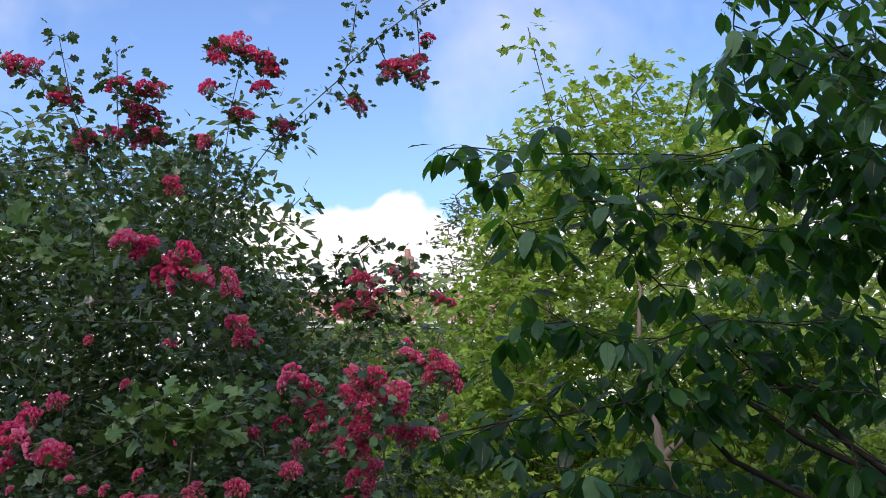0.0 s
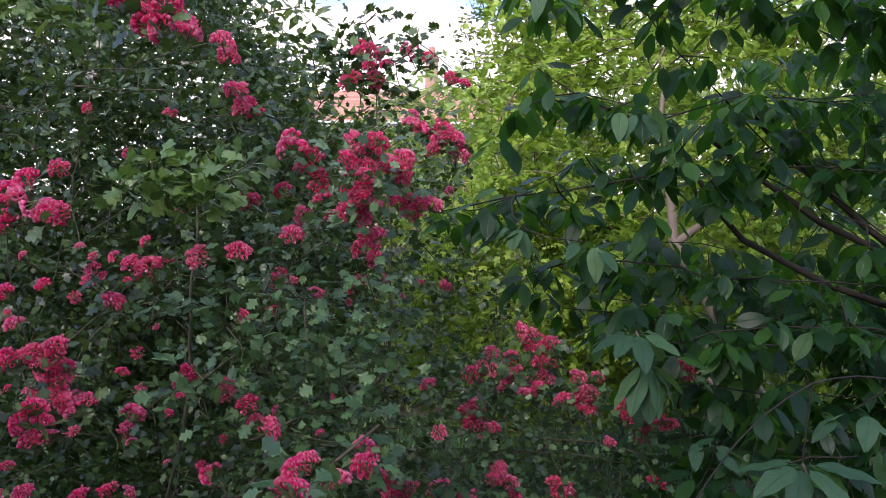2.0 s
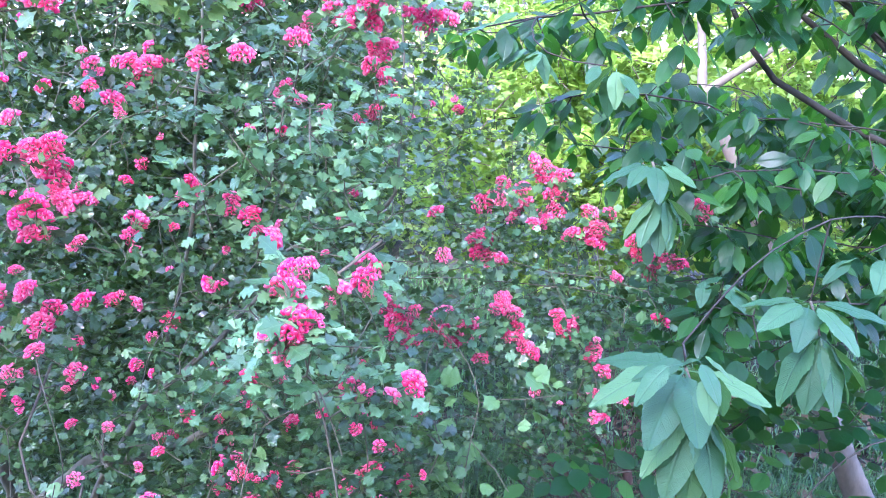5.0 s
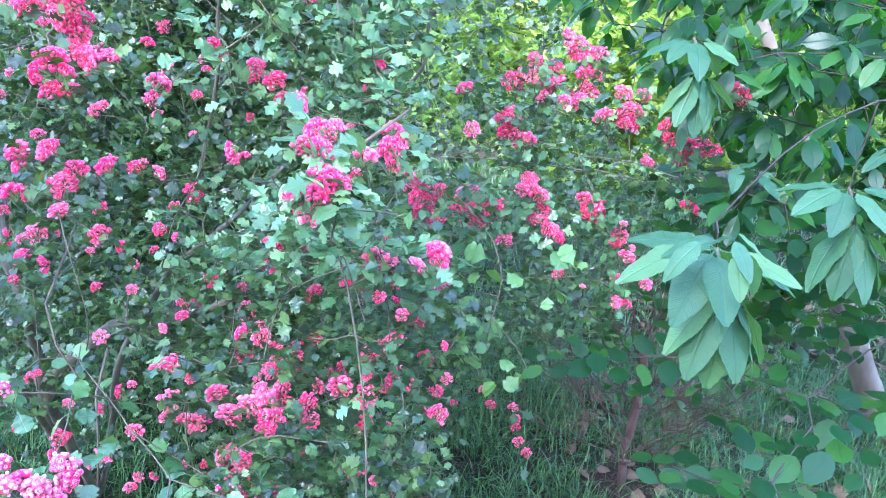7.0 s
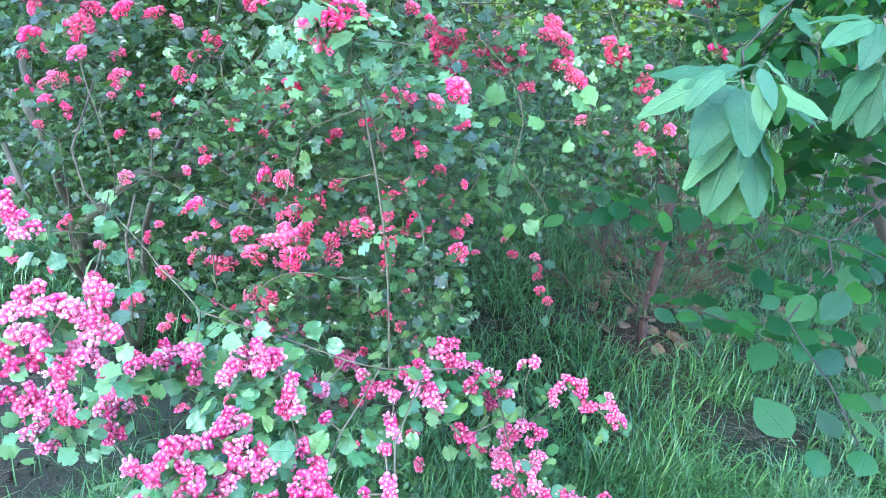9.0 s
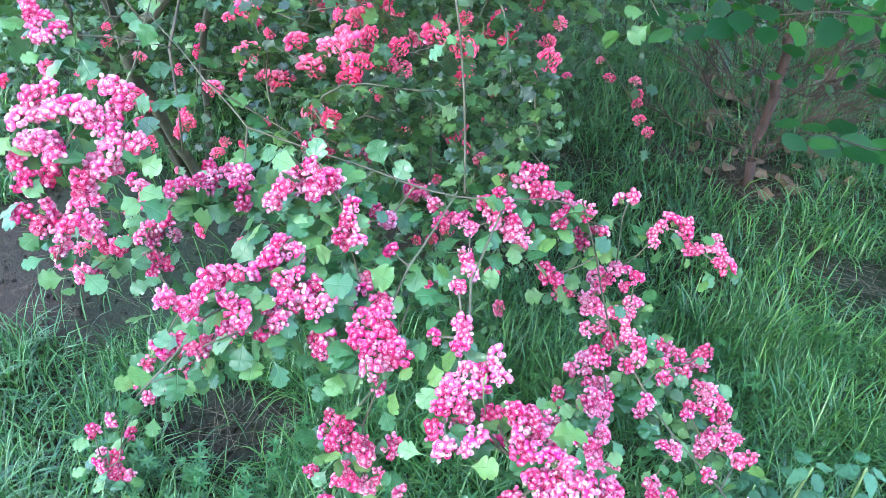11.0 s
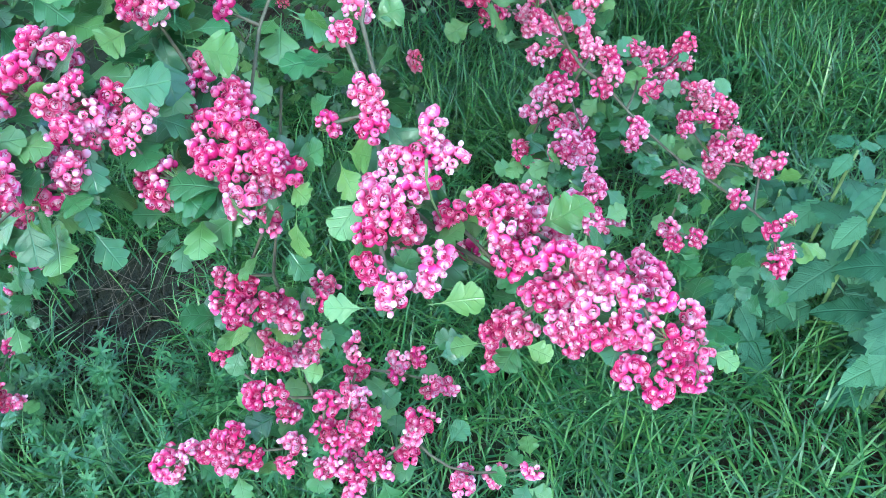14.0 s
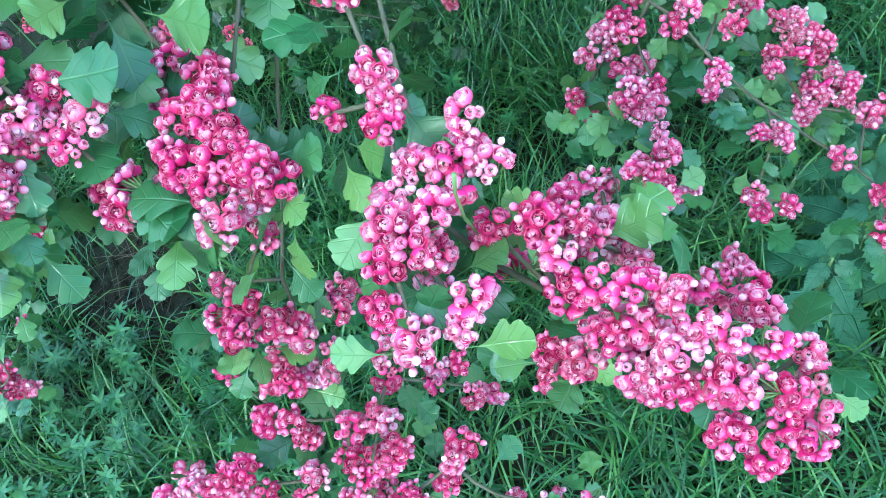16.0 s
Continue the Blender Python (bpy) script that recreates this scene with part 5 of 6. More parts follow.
leafy_branch([[(-0.75, 1.8, 1.5), (-0.5, 1.5, 1.58), (-0.40, 1.42, 1.60)]], (-0.42, 1.40, 1.60), (0.15, 0.06, 0.06), 30, 6, 0.034, "branch with fresh pale green leaves")
leafy_branch([[(-0.85, 1.9, 1.8), (-0.7, 1.5, 1.86)]], (-0.65, 1.43, 1.88), (0.12, 0.08, 0.05), 12, 6, 0.036, "branch with fresh pale green leaves")
leafy_branch([[(-0.80, 1.9, 0.65), (-0.6, 1.8, 0.70)]], (-0.60, 1.78, 0.70), (0.13, 0.08, 0.05), 16, 6, 0.035, "low branch with fresh pale green leaves")
leafy_branch([[(-0.12, 1.19, 0.94), (-0.16, 1.16, 1.08)]], (-0.17, 1.15, 1.10), (0.10, 0.06, 0.06), 14, 5, 0.027, "top of the pale stem with fresh leaves", M_HAW_LIT)

leafy_branch([[(-0.42, 2.05, 1.6), (-0.28, 1.98, 1.82), (-0.10, 1.95, 1.90)]], (-0.20, 1.95, 1.88), (0.24, 0.15, 0.12), 42, 8, 0.026, "thin leafy branch against the roof", M_HAW)


leafy_branch([[(-0.48, 2.05, 1.0), (-0.35, 1.7, 1.2), (-0.28, 1.52, 1.32)]], (-0.26, 1.46, 1.34), (0.26, 0.10, 0.20), 60, 9, 0.025, "branch with leaves coloured as lit", M_HAW_LIT)
leafy_branch([[(-0.75, 2.1, 0.6), (-0.4, 1.6, 0.95), (-0.2, 1.45, 1.0)]], (-0.22, 1.36, 0.98), (0.26, 0.10, 0.12), 45, 9, 0.025, "branch with leaves coloured as lit", M_HAW_LIT)
# bough outside the view, added to shade the low part of the bush
leafy_branch([[(-1.7, 2.1, 1.5), (-1.5, 1.4, 1.65), (-1.25, 0.8, 1.68)]], (-1.22, 0.72, 1.68), (0.40, 0.28, 0.20), 170, 9, 0.045, "unseen leafy bough added for shade", M_HAW)


# small scattered heads and buds through the crown
def scattered_heads(n):
    spots = []
    while len(spots) < n:
        p = RNG.uniform((-0.95, 1.2, 0.3), (0.40, 1.75, 1.75))
        if hawthorn_room(p) or (p[2] < 1.0 and p[0] < 0 and p[1] < 1.5):
            spots.append(tuple(p))
    for h in spots:
        up = unit(RNG.normal(0, 0.4, 3) + np.array((0, -0.6, 0.6)))
        part("flower_head", FAR_HEADS[RNG.integers(len(FAR_HEADS))], None, hawthorn, at=leaf_pose(h, unit(np.cross(up, RNG.normal(0, 1, 3))), up, RNG.uniform(0.35, 0.85)))


scattered_heads(270)

# pale young shoot in front of the hollow
shoot_nodes, shoot_parent, shoot_tips = grow([[(-0.02, 1.5, 1.05), (0.06, 1.49, 0.99), (0.07, 1.47, 0.92), (0.05, 1.43, 0.80)], [(0.06, 1.48, 0.93), (0.18, 1.48, 0.93)], [(0.06, 1.46, 0.86), (0.12, 1.43, 0.79)]],
                                             [(0.06, 1.47, 0.95), (0.04, 1.44, 0.84), (0.0, 1.44, 0.82), (0.09, 1.43, 0.83), (0.13, 1.43, 0.78), (0.05, 1.42, 0.76), (0.15, 1.47, 0.92), (0.20, 1.48, 0.94), (0.03, 1.46, 0.90), (-0.03, 1.45, 0.86)], 0.004, 0.03)
shoot = part("young_shoot", mesh_of("young_shoot", *tubes(shoot_nodes, shoot_parent, girth(shoot_parent, 0.0008, 0.25, 0.002), 5)), M_TWIG, hawthorn, "pale young shoot with fresh lobed leaves")
YOUNG = mesh_of("leaf", *HAW_LEAF_B)
YOUNG.materials.append(leaf_material("young_leaf", (0.05, 0.13, 0.032), (0.08, 0.175, 0.042), (0.12, 0.23, 0.06), (0.18, 0.30, 0.12), 4.0, 0.4, 0.2, by_object=True))
for c in shoot_nodes[shoot_tips]:
    for _ in range(3):
        d = random_dirs(1, -0.5, 0.6)[0]
        part("leaf", YOUNG, None, shoot, at=leaf_pose(c + d * 0.02, d, unit(RNG.normal(0, 0.3, 3) + np.array((0, -0.7, 0.7))), 0.036 * RNG.uniform(0.6, 1.2)))

part("stick", mesh_of("stick", *sweep([(-0.24, 1.40, 1.08), (-0.17, 1.38, 1.15), (-0.10, 1.39, 1.21)], [0.0036, 0.003, 0.0022])), M_STRAW, hawthorn, "dead grey stick")


part("stalk", mesh_of("stalk", *sweep([(-0.011, 0.815, 0.632), (-0.0135, 0.818, 0.612), (-0.0130, 0.822, 0.586), (-0.009, 0.832, 0.548)], [0.0012, 0.0009, 0.0008, 0.0009], 6)), M_PEDICEL, hawthorn, "thin pale green stalk")


# ---- the cherry ----
cherry = thing("cherry_tree", "young cherry with large drooping serrated leaves", "tree")
CHERRY_MESHES = [mesh_of("leaf", *t) for t in (CHERRY_LEAF, CHERRY_LEAF_B, CHERRY_LEAF_C)]
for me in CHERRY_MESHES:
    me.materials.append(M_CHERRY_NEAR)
CHERRY_STEMS = [
    [(1.75, 2.25, GROUND), (1.72, 2.2, 0.8), (1.55, 2.1, 1.5), (1.35, 2.0, 2.1), (1.2, 1.85, 2.7)],
    [(1.55, 2.1, 1.35), (0.99, 1.96, 1.49), (0.69, 1.92, 1.70), (0.57, 1.89, 1.81), (0.46, 1.78, 1.87), (0.36, 1.76, 1.97)],
    [(0.99, 1.96, 1.49), (0.76, 1.84, 1.57), (0.58, 1.82, 1.67)],
    [(1.35, 2.0, 2.05), (0.94, 1.73, 2.14), (0.66, 1.73, 2.15), (0.42, 1.73, 2.11), (0.21, 1.73, 2.12), (0.09, 1.73, 2.10)],
    [(1.35, 2.0, 2.2), (0.94, 1.70, 2.31), (0.74, 1.69, 2.32), (0.64, 1.68, 2.39)],
    [(1.65, 2.15, 1.1), (1.0, 1.6, 1.25), (0.62, 1.42, 1.30), (0.42, 1.28, 1.24), (0.34, 1.22, 1.13)],
    [(1.7, 2.2, 0.7), (1.1, 1.7, 0.85), (0.75, 1.5, 0.9)],
]


def whorl(c, count, size, hang=1.0, apart=0.0):
    """Drooping leaves round the end of a twig: positions, axes, normals, sizes."""
    out = []
    o = RNG.uniform(0, 6.28)
    for i in range(count):
        a = o + i * 6.283 / count + RNG.uniform(-0.4, 0.4)
        droop = RNG.uniform(0.1, hang)
        d = unit(np.array((math.cos(a), math.sin(a), -droop)))
        nor = unit(np.array((math.cos(a) * droop * 0.8, math.sin(a) * droop * 0.8 - 0.35, 1.0)) + RNG.normal(0, 0.25, 3))
        q = c + np.array((RNG.uniform(-1, 1), RNG.uniform(-1, 1), 0.3 * RNG.uniform(-1, 1))) * apart
        out.append((q + d * size * 0.2, d, nor, size * RNG.uniform(0.7, 1.15)))
    return out


# boughs from the outermost twig back to the trunk; the leaves hang from them in rows
CHERRY_BOUGHS = [
    [(0.06, 1.74, 2.16), (0.26, 1.74, 2.145), (0.51, 1.76, 2.15), (0.75, 1.80, 2.19), (1.00, 1.90, 2.24), (1.35, 2.0, 2.10)],
    [(0.14, 1.70, 1.98), (0.355, 1.72, 2.03), (0.56, 1.75, 2.00), (0.76, 1.82, 1.99), (1.00, 1.92, 1.97), (1.42, 2.03, 1.90)],
    [(0.15, 1.72, 1.765), (0.25, 1.72, 1.785), (0.39, 1.76, 1.73), (0.60, 1.84, 1.80), (0.92, 1.95, 1.80), (1.48, 2.06, 1.65)],
    [(0.02, 1.78, 1.56), (0.13, 1.76, 1.585), (0.305, 1.75, 1.61), (0.59, 1.80, 1.65), (0.90, 1.95, 1.66), (1.53, 2.08, 1.50)],
    [(0.643, 1.72, 2.60), (0.633, 1.72, 2.43), (0.66, 1.74, 2.28), (0.80, 1.82, 2.17), (1.35, 2.0, 2.05)],
    [(0.71, 1.66, 2.48), (0.826, 1.68, 2.36), (0.98, 1.75, 2.33), (1.30, 1.93, 2.30)],
    [(0.20, 1.86, 1.46), (0.42, 1.84, 1.44), (0.66, 1.86, 1.42), (0.95, 1.95, 1.40), (1.60, 2.12, 1.25)],
    [(0.40, 1.80, 1.20), (0.60, 1.82, 1.19), (0.85, 1.90, 1.16), (1.20, 2.02, 1.10), (1.68, 2.18, 0.95)],
    [(0.50, 1.66, 1.07), (0.70, 1.68, 1.09), (0.92, 1.76, 1.07), (1.25, 1.95, 1.00), (1.69, 2.18, 0.85)],
    [(0.30, 1.98, 1.34), (0.55, 2.00, 1.30), (0.85, 2.05, 1.26), (1.20, 2.10, 1.18), (1.66, 2.17, 1.0)],
    [(0.46, 1.72, 1.30), (0.66, 1.76, 1.33), (0.88, 1.84, 1.32), (1.20, 1.98, 1.26), (1.66, 2.16, 1.05)],
]
CHERRY_LIMBS = [
    [(0.50, 1.93, 1.70), (0.582, 1.95, 1.569), (0.648, 1.95, 1.497), (0.85, 2.0, 1.40), (1.60, 2.12, 1.15)],
    [(0.56, 1.93, 1.72), (0.636, 1.95, 1.665), (0.729, 1.95, 1.60), (0.816, 1.95, 1.538), (1.10, 2.02, 1.42), (1.58, 2.11, 1.28)],
    [(0.66, 1.94, 1.77), (0.717, 1.95, 1.709), (0.810, 1.95, 1.624), (0.907, 1.95, 1.536), (1.01, 1.96, 1.46), (1.60, 2.12, 1.20)],
]
WHORL_HUBS = [(0.355, 1.25, 1.085), (0.576, 1.41, 1.155), (0.335, 1.55, 1.345)]


def bough_leaves(line, size, gap):
    """Spurs to both sides of a bough, each with a handful of hanging leaves; denser outwards."""
    pts = np.array(line, float)
    seg = np.linalg.norm(np.diff(pts, axis=0), axis=1)
    at = np.concatenate([[0], np.cumsum(seg)])
    out, spurs = [], []
    s = 0.0
    while s < min(at[-1] * 0.8, 1.15):
        p = np.array([np.interp(s, at, pts[:, a]) for a in range(3)])
        side = unit(np.array((RNG.normal(0, 0.6), RNG.normal(0, 1.0), RNG.normal(-0.1, 0.35))))
        tip = p + side * RNG.uniform(0.02, 0.12)
        spurs.append(tip)
        for _ in range(RNG.integers(5, 9)):
            a = RNG.uniform(0, 6.283)
            droop = RNG.uniform(0.0, 1.15)
            d = unit(np.array((math.cos(a), math.sin(a) * 0.8, -droop)))
            nor = unit(np.array((math.cos(a) * droop * 0.8, math.sin(a) * droop * 0.8 - 0.25, 1.0)) + RNG.normal(0, 0.22, 3))
            out.append((tip + d * 0.016 + RNG.normal(0, 0.008, 3), d, nor, size * RNG.uniform(0.7, 1.15)))
        s += RNG.uniform(0.020, 0.040) * gap
    return out, spurs


def low_spray(c):
    """A thin shaded twig that holds round leaves flat, in two rows."""
    a = RNG.uniform(-0.5, 0.5) + (math.pi if RNG.uniform() < 0.6 else 0.0)
    run = unit(np.array((math.cos(a), math.sin(a), RNG.uniform(-0.45, 0.05))))
    out = []
    for k in range(7):
        q = np.array(c) + run * (0.026 * k - 0.09) + np.array((0, 0, -0.012 * (k / 7) ** 2))
        d = unit(run * 0.5 + np.array((-run[1], run[0], RNG.uniform(-0.5, 0.0))) * (1 if k % 2 else -1) + RNG.normal(0, 0.12, 3))
        out.append((q + d * 0.012, d, unit(RNG.normal(0, 0.22, 3) + np.array((0, -0.35, 1.0))), 0.060 * RNG.uniform(0.7, 1.15)))
    return out


def hub_leaves(c, size):
    """The whorl at a leading twig's end: a spreading upper tier, and a hanging lower one on a short twig."""
    c, out = np.array(c), []
    low = c + np.array((0.018, -0.012, -0.050))
    o = RNG.uniform(0, 1.0)
    for i in range(8):
        a = o + i * 0.785 + RNG.uniform(-0.2, 0.2)
        droop = RNG.uniform(0.05, 0.40)
        d = unit(np.array((math.cos(a), math.sin(a), -droop)))
        out.append((c + d * 0.022, d, unit(np.array((math.cos(a) * droop, math.sin(a) * droop - 0.2, 1.0)) + RNG.normal(0, 0.14, 3)), size * RNG.uniform(0.72, 1.0)))
    for i in range(7):
        a = -math.pi / 2 + (i - 3) * 0.62 + RNG.uniform(-0.15, 0.15)
        droop = (1.7, 0.9, 1.35, 2.3, 1.5, 1.05, 0.75)[i] + RNG.uniform(-0.1, 0.1)
        d = unit(np.array((math.cos(a), math.sin(a), -droop)))
        out.append((low + d * 0.018, d, unit(np.array((math.cos(a) * droop, math.sin(a) * droop, 1.0)) + RNG.normal(0, 0.10, 3)), size * RNG.uniform(0.85, 1.08)))
    return out


def build_cherry():
    tips_wanted = [t for t in CHERRY_TIPS + CHERRY_TIPS_B + CHERRY_TIPS_C if min(np.linalg.norm(np.array(t) - np.array(h)) for h in WHORL_HUBS) > 0.08]
    room = sample_room(lambda p: ((p[0] - 1.45) / 0.85) ** 2 + ((p[1] - 2.4) / 0.6) ** 2 < 1.1 and p[2] > 0.95 + (1.9 - p[0]) * 0.25, (0.85, 1.95, 0.5), (2.2, 2.9, 3.0), 260)
    deep = sample_room(lambda p: p[2] > 0.90 + 0.3 * max(0.0, 0.6 - p[0]), (0.40, 1.95, 0.88), (1.25, 2.55, 1.52), 110)
    high = sample_room(lambda p: p[2] > 2.9 - p[0], (0.70, 1.62, 1.9), (1.25, 2.05, 2.9), 60)
    low = sample_room(lambda p: p[2] > 0.42 + 0.35 * max(0.0, 1.0 - p[0]) * (p[1] < 2.2), (0.48, 1.72, 0.42), (1.35, 2.60, 0.98), 75)
    room = np.concatenate([room, deep, high, low])
    rows, spurs = [], []
    for line in CHERRY_BOUGHS:
        for back in (0.0, 0.26):
            # a second row of twigs stands behind the first
            aside = np.array((RNG.normal(0, 0.06), RNG.normal(0, 0.05), RNG.normal(0, 0.06))) * (back > 0) + np.array((back * 0.5, back, 0))
            more, ends = bough_leaves(np.array(line) + aside, 0.058, 1.0 + back * 8)
            rows += more
            spurs += ends
    chains = CHERRY_STEMS + [line[::-1] for line in CHERRY_BOUGHS]
    nodes, parent, tips = grow(chains, list(WHORL_HUBS) + tips_wanted + list(room) + spurs, 0.012, 0.06, 0.06)
    r = girth(parent, 0.0012, 0.36, 0.030)
    r = np.where(nodes[:, 1] < 1.64, np.minimum(r, 0.0030), r)
    thick = r > 0.0055
    part("trunk", mesh_of("trunk", *tubes(nodes, parent, r, 8, thick)), M_CHERRY_BARK, cherry, "dark cherry bark")
    part("branch", mesh_of("branches", *tubes(nodes, parent, r, 5, ~thick)), M_CHERRY_BARK, cherry)
    near, far, flat = [], rows, []
    for line in CHERRY_LIMBS:
        part("limb", mesh_of("limb", *sweep(line, np.linspace(0.0045, 0.0095, len(line)), 8)), M_CHERRY_BARK, cherry, "dark bare limb")
    for h in WHORL_HUBS:
        near.extend(hub_leaves(h, {1.25: 0.122, 1.41: 0.112}.get(h[1], 0.086)))
        low = np.array([h, np.array(h) + (0.012, -0.006, -0.028), np.array(h) + (0.018, -0.012, -0.052)])
        part("twig", mesh_of("twig", *sweep(low, (0.0024, 0.002, 0.0016), 6)), M_STRAW, cherry, "pale green hanging twig")
    n_hub = len(WHORL_HUBS)
    for i, c in enumerate(nodes[tips[n_hub:n_hub + len(tips_wanted) + len(room)]]):
        if c[2] < 1.06:
            flat.extend(low_spray(c))
        elif i < len(tips_wanted):
            w = whorl(c, 7, 0.066, 1.3, 0.03)
            (near if c[1] < 1.66 and len(near) < 290 else far).extend(w)
        else:
            far.extend(whorl(c, 8, 0.075, 1.6, 0.06))
    for p, d, nor, s in near:
        part("leaf", CHERRY_MESHES[RNG.integers(3)], None, cherry, at=leaf_pose(p, d, nor, s))
    sets = []
    for k, t in enumerate((CHERRY_SMALL, CHERRY_SMALL_B, CHERRY_SMALL)):
        mine = far[k::3]
        p, d, nor, s = (np.array([q[a] for q in mine]) for a in range(4))
        sets.append(scatter(t, p, frames_of(d, nor), s))
    p, d, nor, s = (np.array([q[a] for q in flat]) for a in range(4))
    sets.append(scatter(CHERRY_ROUND, p, frames_of(d, nor), s))
    tagged(part("leaves", mesh_of("leaves", *join_arrays(sets)), M_CHERRY_SHADED, cherry, "drooping leaves, their green darkened for shade"), kind="stuff")


build_cherry()


# ---- the trees and shrubs behind ----
def leafy_tree(name, label, stems, spots, tip, most, bark, leaf_mat, templates, each, spread, size, bark_label=""):
    t = thing(name, label, "tree", at=stems[0][0])
    shift = np.array(stems[0][0])
    nodes, parent, tips = grow(stems, spots, 0.03, 0.10, 0.08)
    r = girth(parent, tip, 0.46, most)
    # the stem and its limbs taper from the foot upwards
    at = 1
    for k, line in enumerate(stems):
        n = sum(max(1, int(np.linalg.norm(np.array(b) - np.array(a)) / 0.10)) for a, b in zip(line, line[1:]))
        r[at:at + n] = np.maximum(r[at:at + n], most * np.linspace(1.0, 0.0, n) ** 1.35 * (1.0 if k == 0 else 0.26))
        at += n
    r[0] = most * 1.1
    part("trunk", mesh_of("trunk", *tubes(nodes - shift, parent, r, 8 if most > 0.03 else 6)), bark, t, bark_label)
    arr = leaves_at(templates, nodes[tips] - shift, each, spread, size, 0.0, 1.1, 0.3)
    tagged(part("crown", mesh_of("crown", *arr), leaf_mat, t), kind="stuff")
    return t


def ellipsoids(n, *forms):
    """Random places inside several ellipsoids (centre, radii, share)."""
    out = []
    for c, r, share in forms:
        d = random_dirs(int(n * share), 0, 1.0) * RNG.uniform(0.25, 1.0, (int(n * share), 1)) ** 0.45
        p = np.array(c) + d * np.array(r)
        lump = np.array([noise.noise((q[0] * 2.4, q[1] * 2.4, q[2] * 4.2)) for q in p])
        out.append(p[lump > -0.26])
    return np.concatenate(out)


maple_spots = np.concatenate([
    ellipsoids(3200, ((0.95, 4.0, 1.95), (0.95, 0.75, 1.35), 0.55), ((0.30, 4.3, 1.15), (0.75, 0.55, 0.75), 0.30), ((1.7, 4.2, 1.6), (0.7, 0.6, 1.2), 0.15)),
    np.linspace((0.52, 3.47, 2.62), (0.36, 3.35, 3.21), 6), np.linspace((0.75, 3.6, 2.7), (0.62, 3.5, 3.05), 4)])
leafy_tree("maple_tree", "leaning maple with sunlit yellow-green foliage", [
    [(1.52, 2.95, GROUND), (1.36, 2.87, 0.24), (1.26, 2.91, 0.45), (1.10, 3.0, 0.85), (0.77, 3.07, 1.45), (0.75, 3.3, 2.0), (0.9, 3.7, 2.6)],
    [(0.78, 3.07, 1.44), (0.86, 3.07, 1.54), (1.04, 3.12, 1.62), (1.4, 3.6, 2.0)],
    [(1.10, 3.0, 0.85), (0.6, 3.8, 1.1), (0.2, 4.2, 1.2)]],
    maple_spots, 0.0018, 0.052, M_MAPLE_BARK, M_MAPLE, [MAPLE_LEAF], 13, 0.12, 0.050, "pale grey-buff bark")

leafy_tree("ash_tree", "distant grey-green tree with thin feathery foliage", [
    [(0.9, 10.0, GROUND), (0.7, 10.0, 1.8), (0.4, 10.0, 3.2), (0.15, 10, 4.2)]],
    ellipsoids(330, ((0.45, 10, 3.1), (0.75, 0.6, 1.35), 1.0)), 0.004, 0.06, M_MAPLE_BARK, M_FAR, [OVAL_SMALL], 11, 0.16, 0.075)


def shrubbery(x0, x1, y, top, n, seed, leaf_mat, fill=11, leaf=0.10):
    s = thing("shrubbery", "dense mixed green shrubs closing the garden, one row added for shade", "shrub", kind="stuff", at=((x0 + x1) / 2, y, GROUND))
    spots = np.array([(RNG.uniform(x0, x1), y + RNG.uniform(-0.6, 0.6), 0) for _ in range(n)])
    for p in spots:
        p[2] = RNG.uniform(0.0, top * (0.75 + 0.35 * noise.noise((p[0] * 0.8 + seed, p[1], 0))))
    shift = np.array(((x0 + x1) / 2, y, GROUND))
    stems = [[(x, y, GROUND), (x + 0.2, y, top * 0.5)] for x in np.linspace(x0 + 0.3, x1 - 0.3, max(2, int(x1 - x0)))]
    nodes, parent, tips = grow(stems[:1], list(spots), 0.03, 0.2, 0.05)
    arr = leaves_at([OVAL_FAR], spots - shift, fill, 0.20, leaf)
    part("stems", mesh_of("stems", *tubes(nodes - shift, parent, girth(parent, 0.003, 0.3, 0.03), 3)), M_BARK, s)
    part("foliage", mesh_of("foliage", *arr), leaf_mat, s)


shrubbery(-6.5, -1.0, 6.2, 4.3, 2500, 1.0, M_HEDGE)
shrubbery(-1.8, 0.5, 7.5, 3.2, 1100, 3.0, M_HEDGE_LIT)
# unseen tall row behind the viewpoint, added to keep sun off the foreground
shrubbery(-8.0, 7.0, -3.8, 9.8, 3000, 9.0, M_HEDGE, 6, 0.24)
shrubbery(0.4, 6.5, 6.6, 3.7, 2700, 5.0, M_HEDGE_LIT)


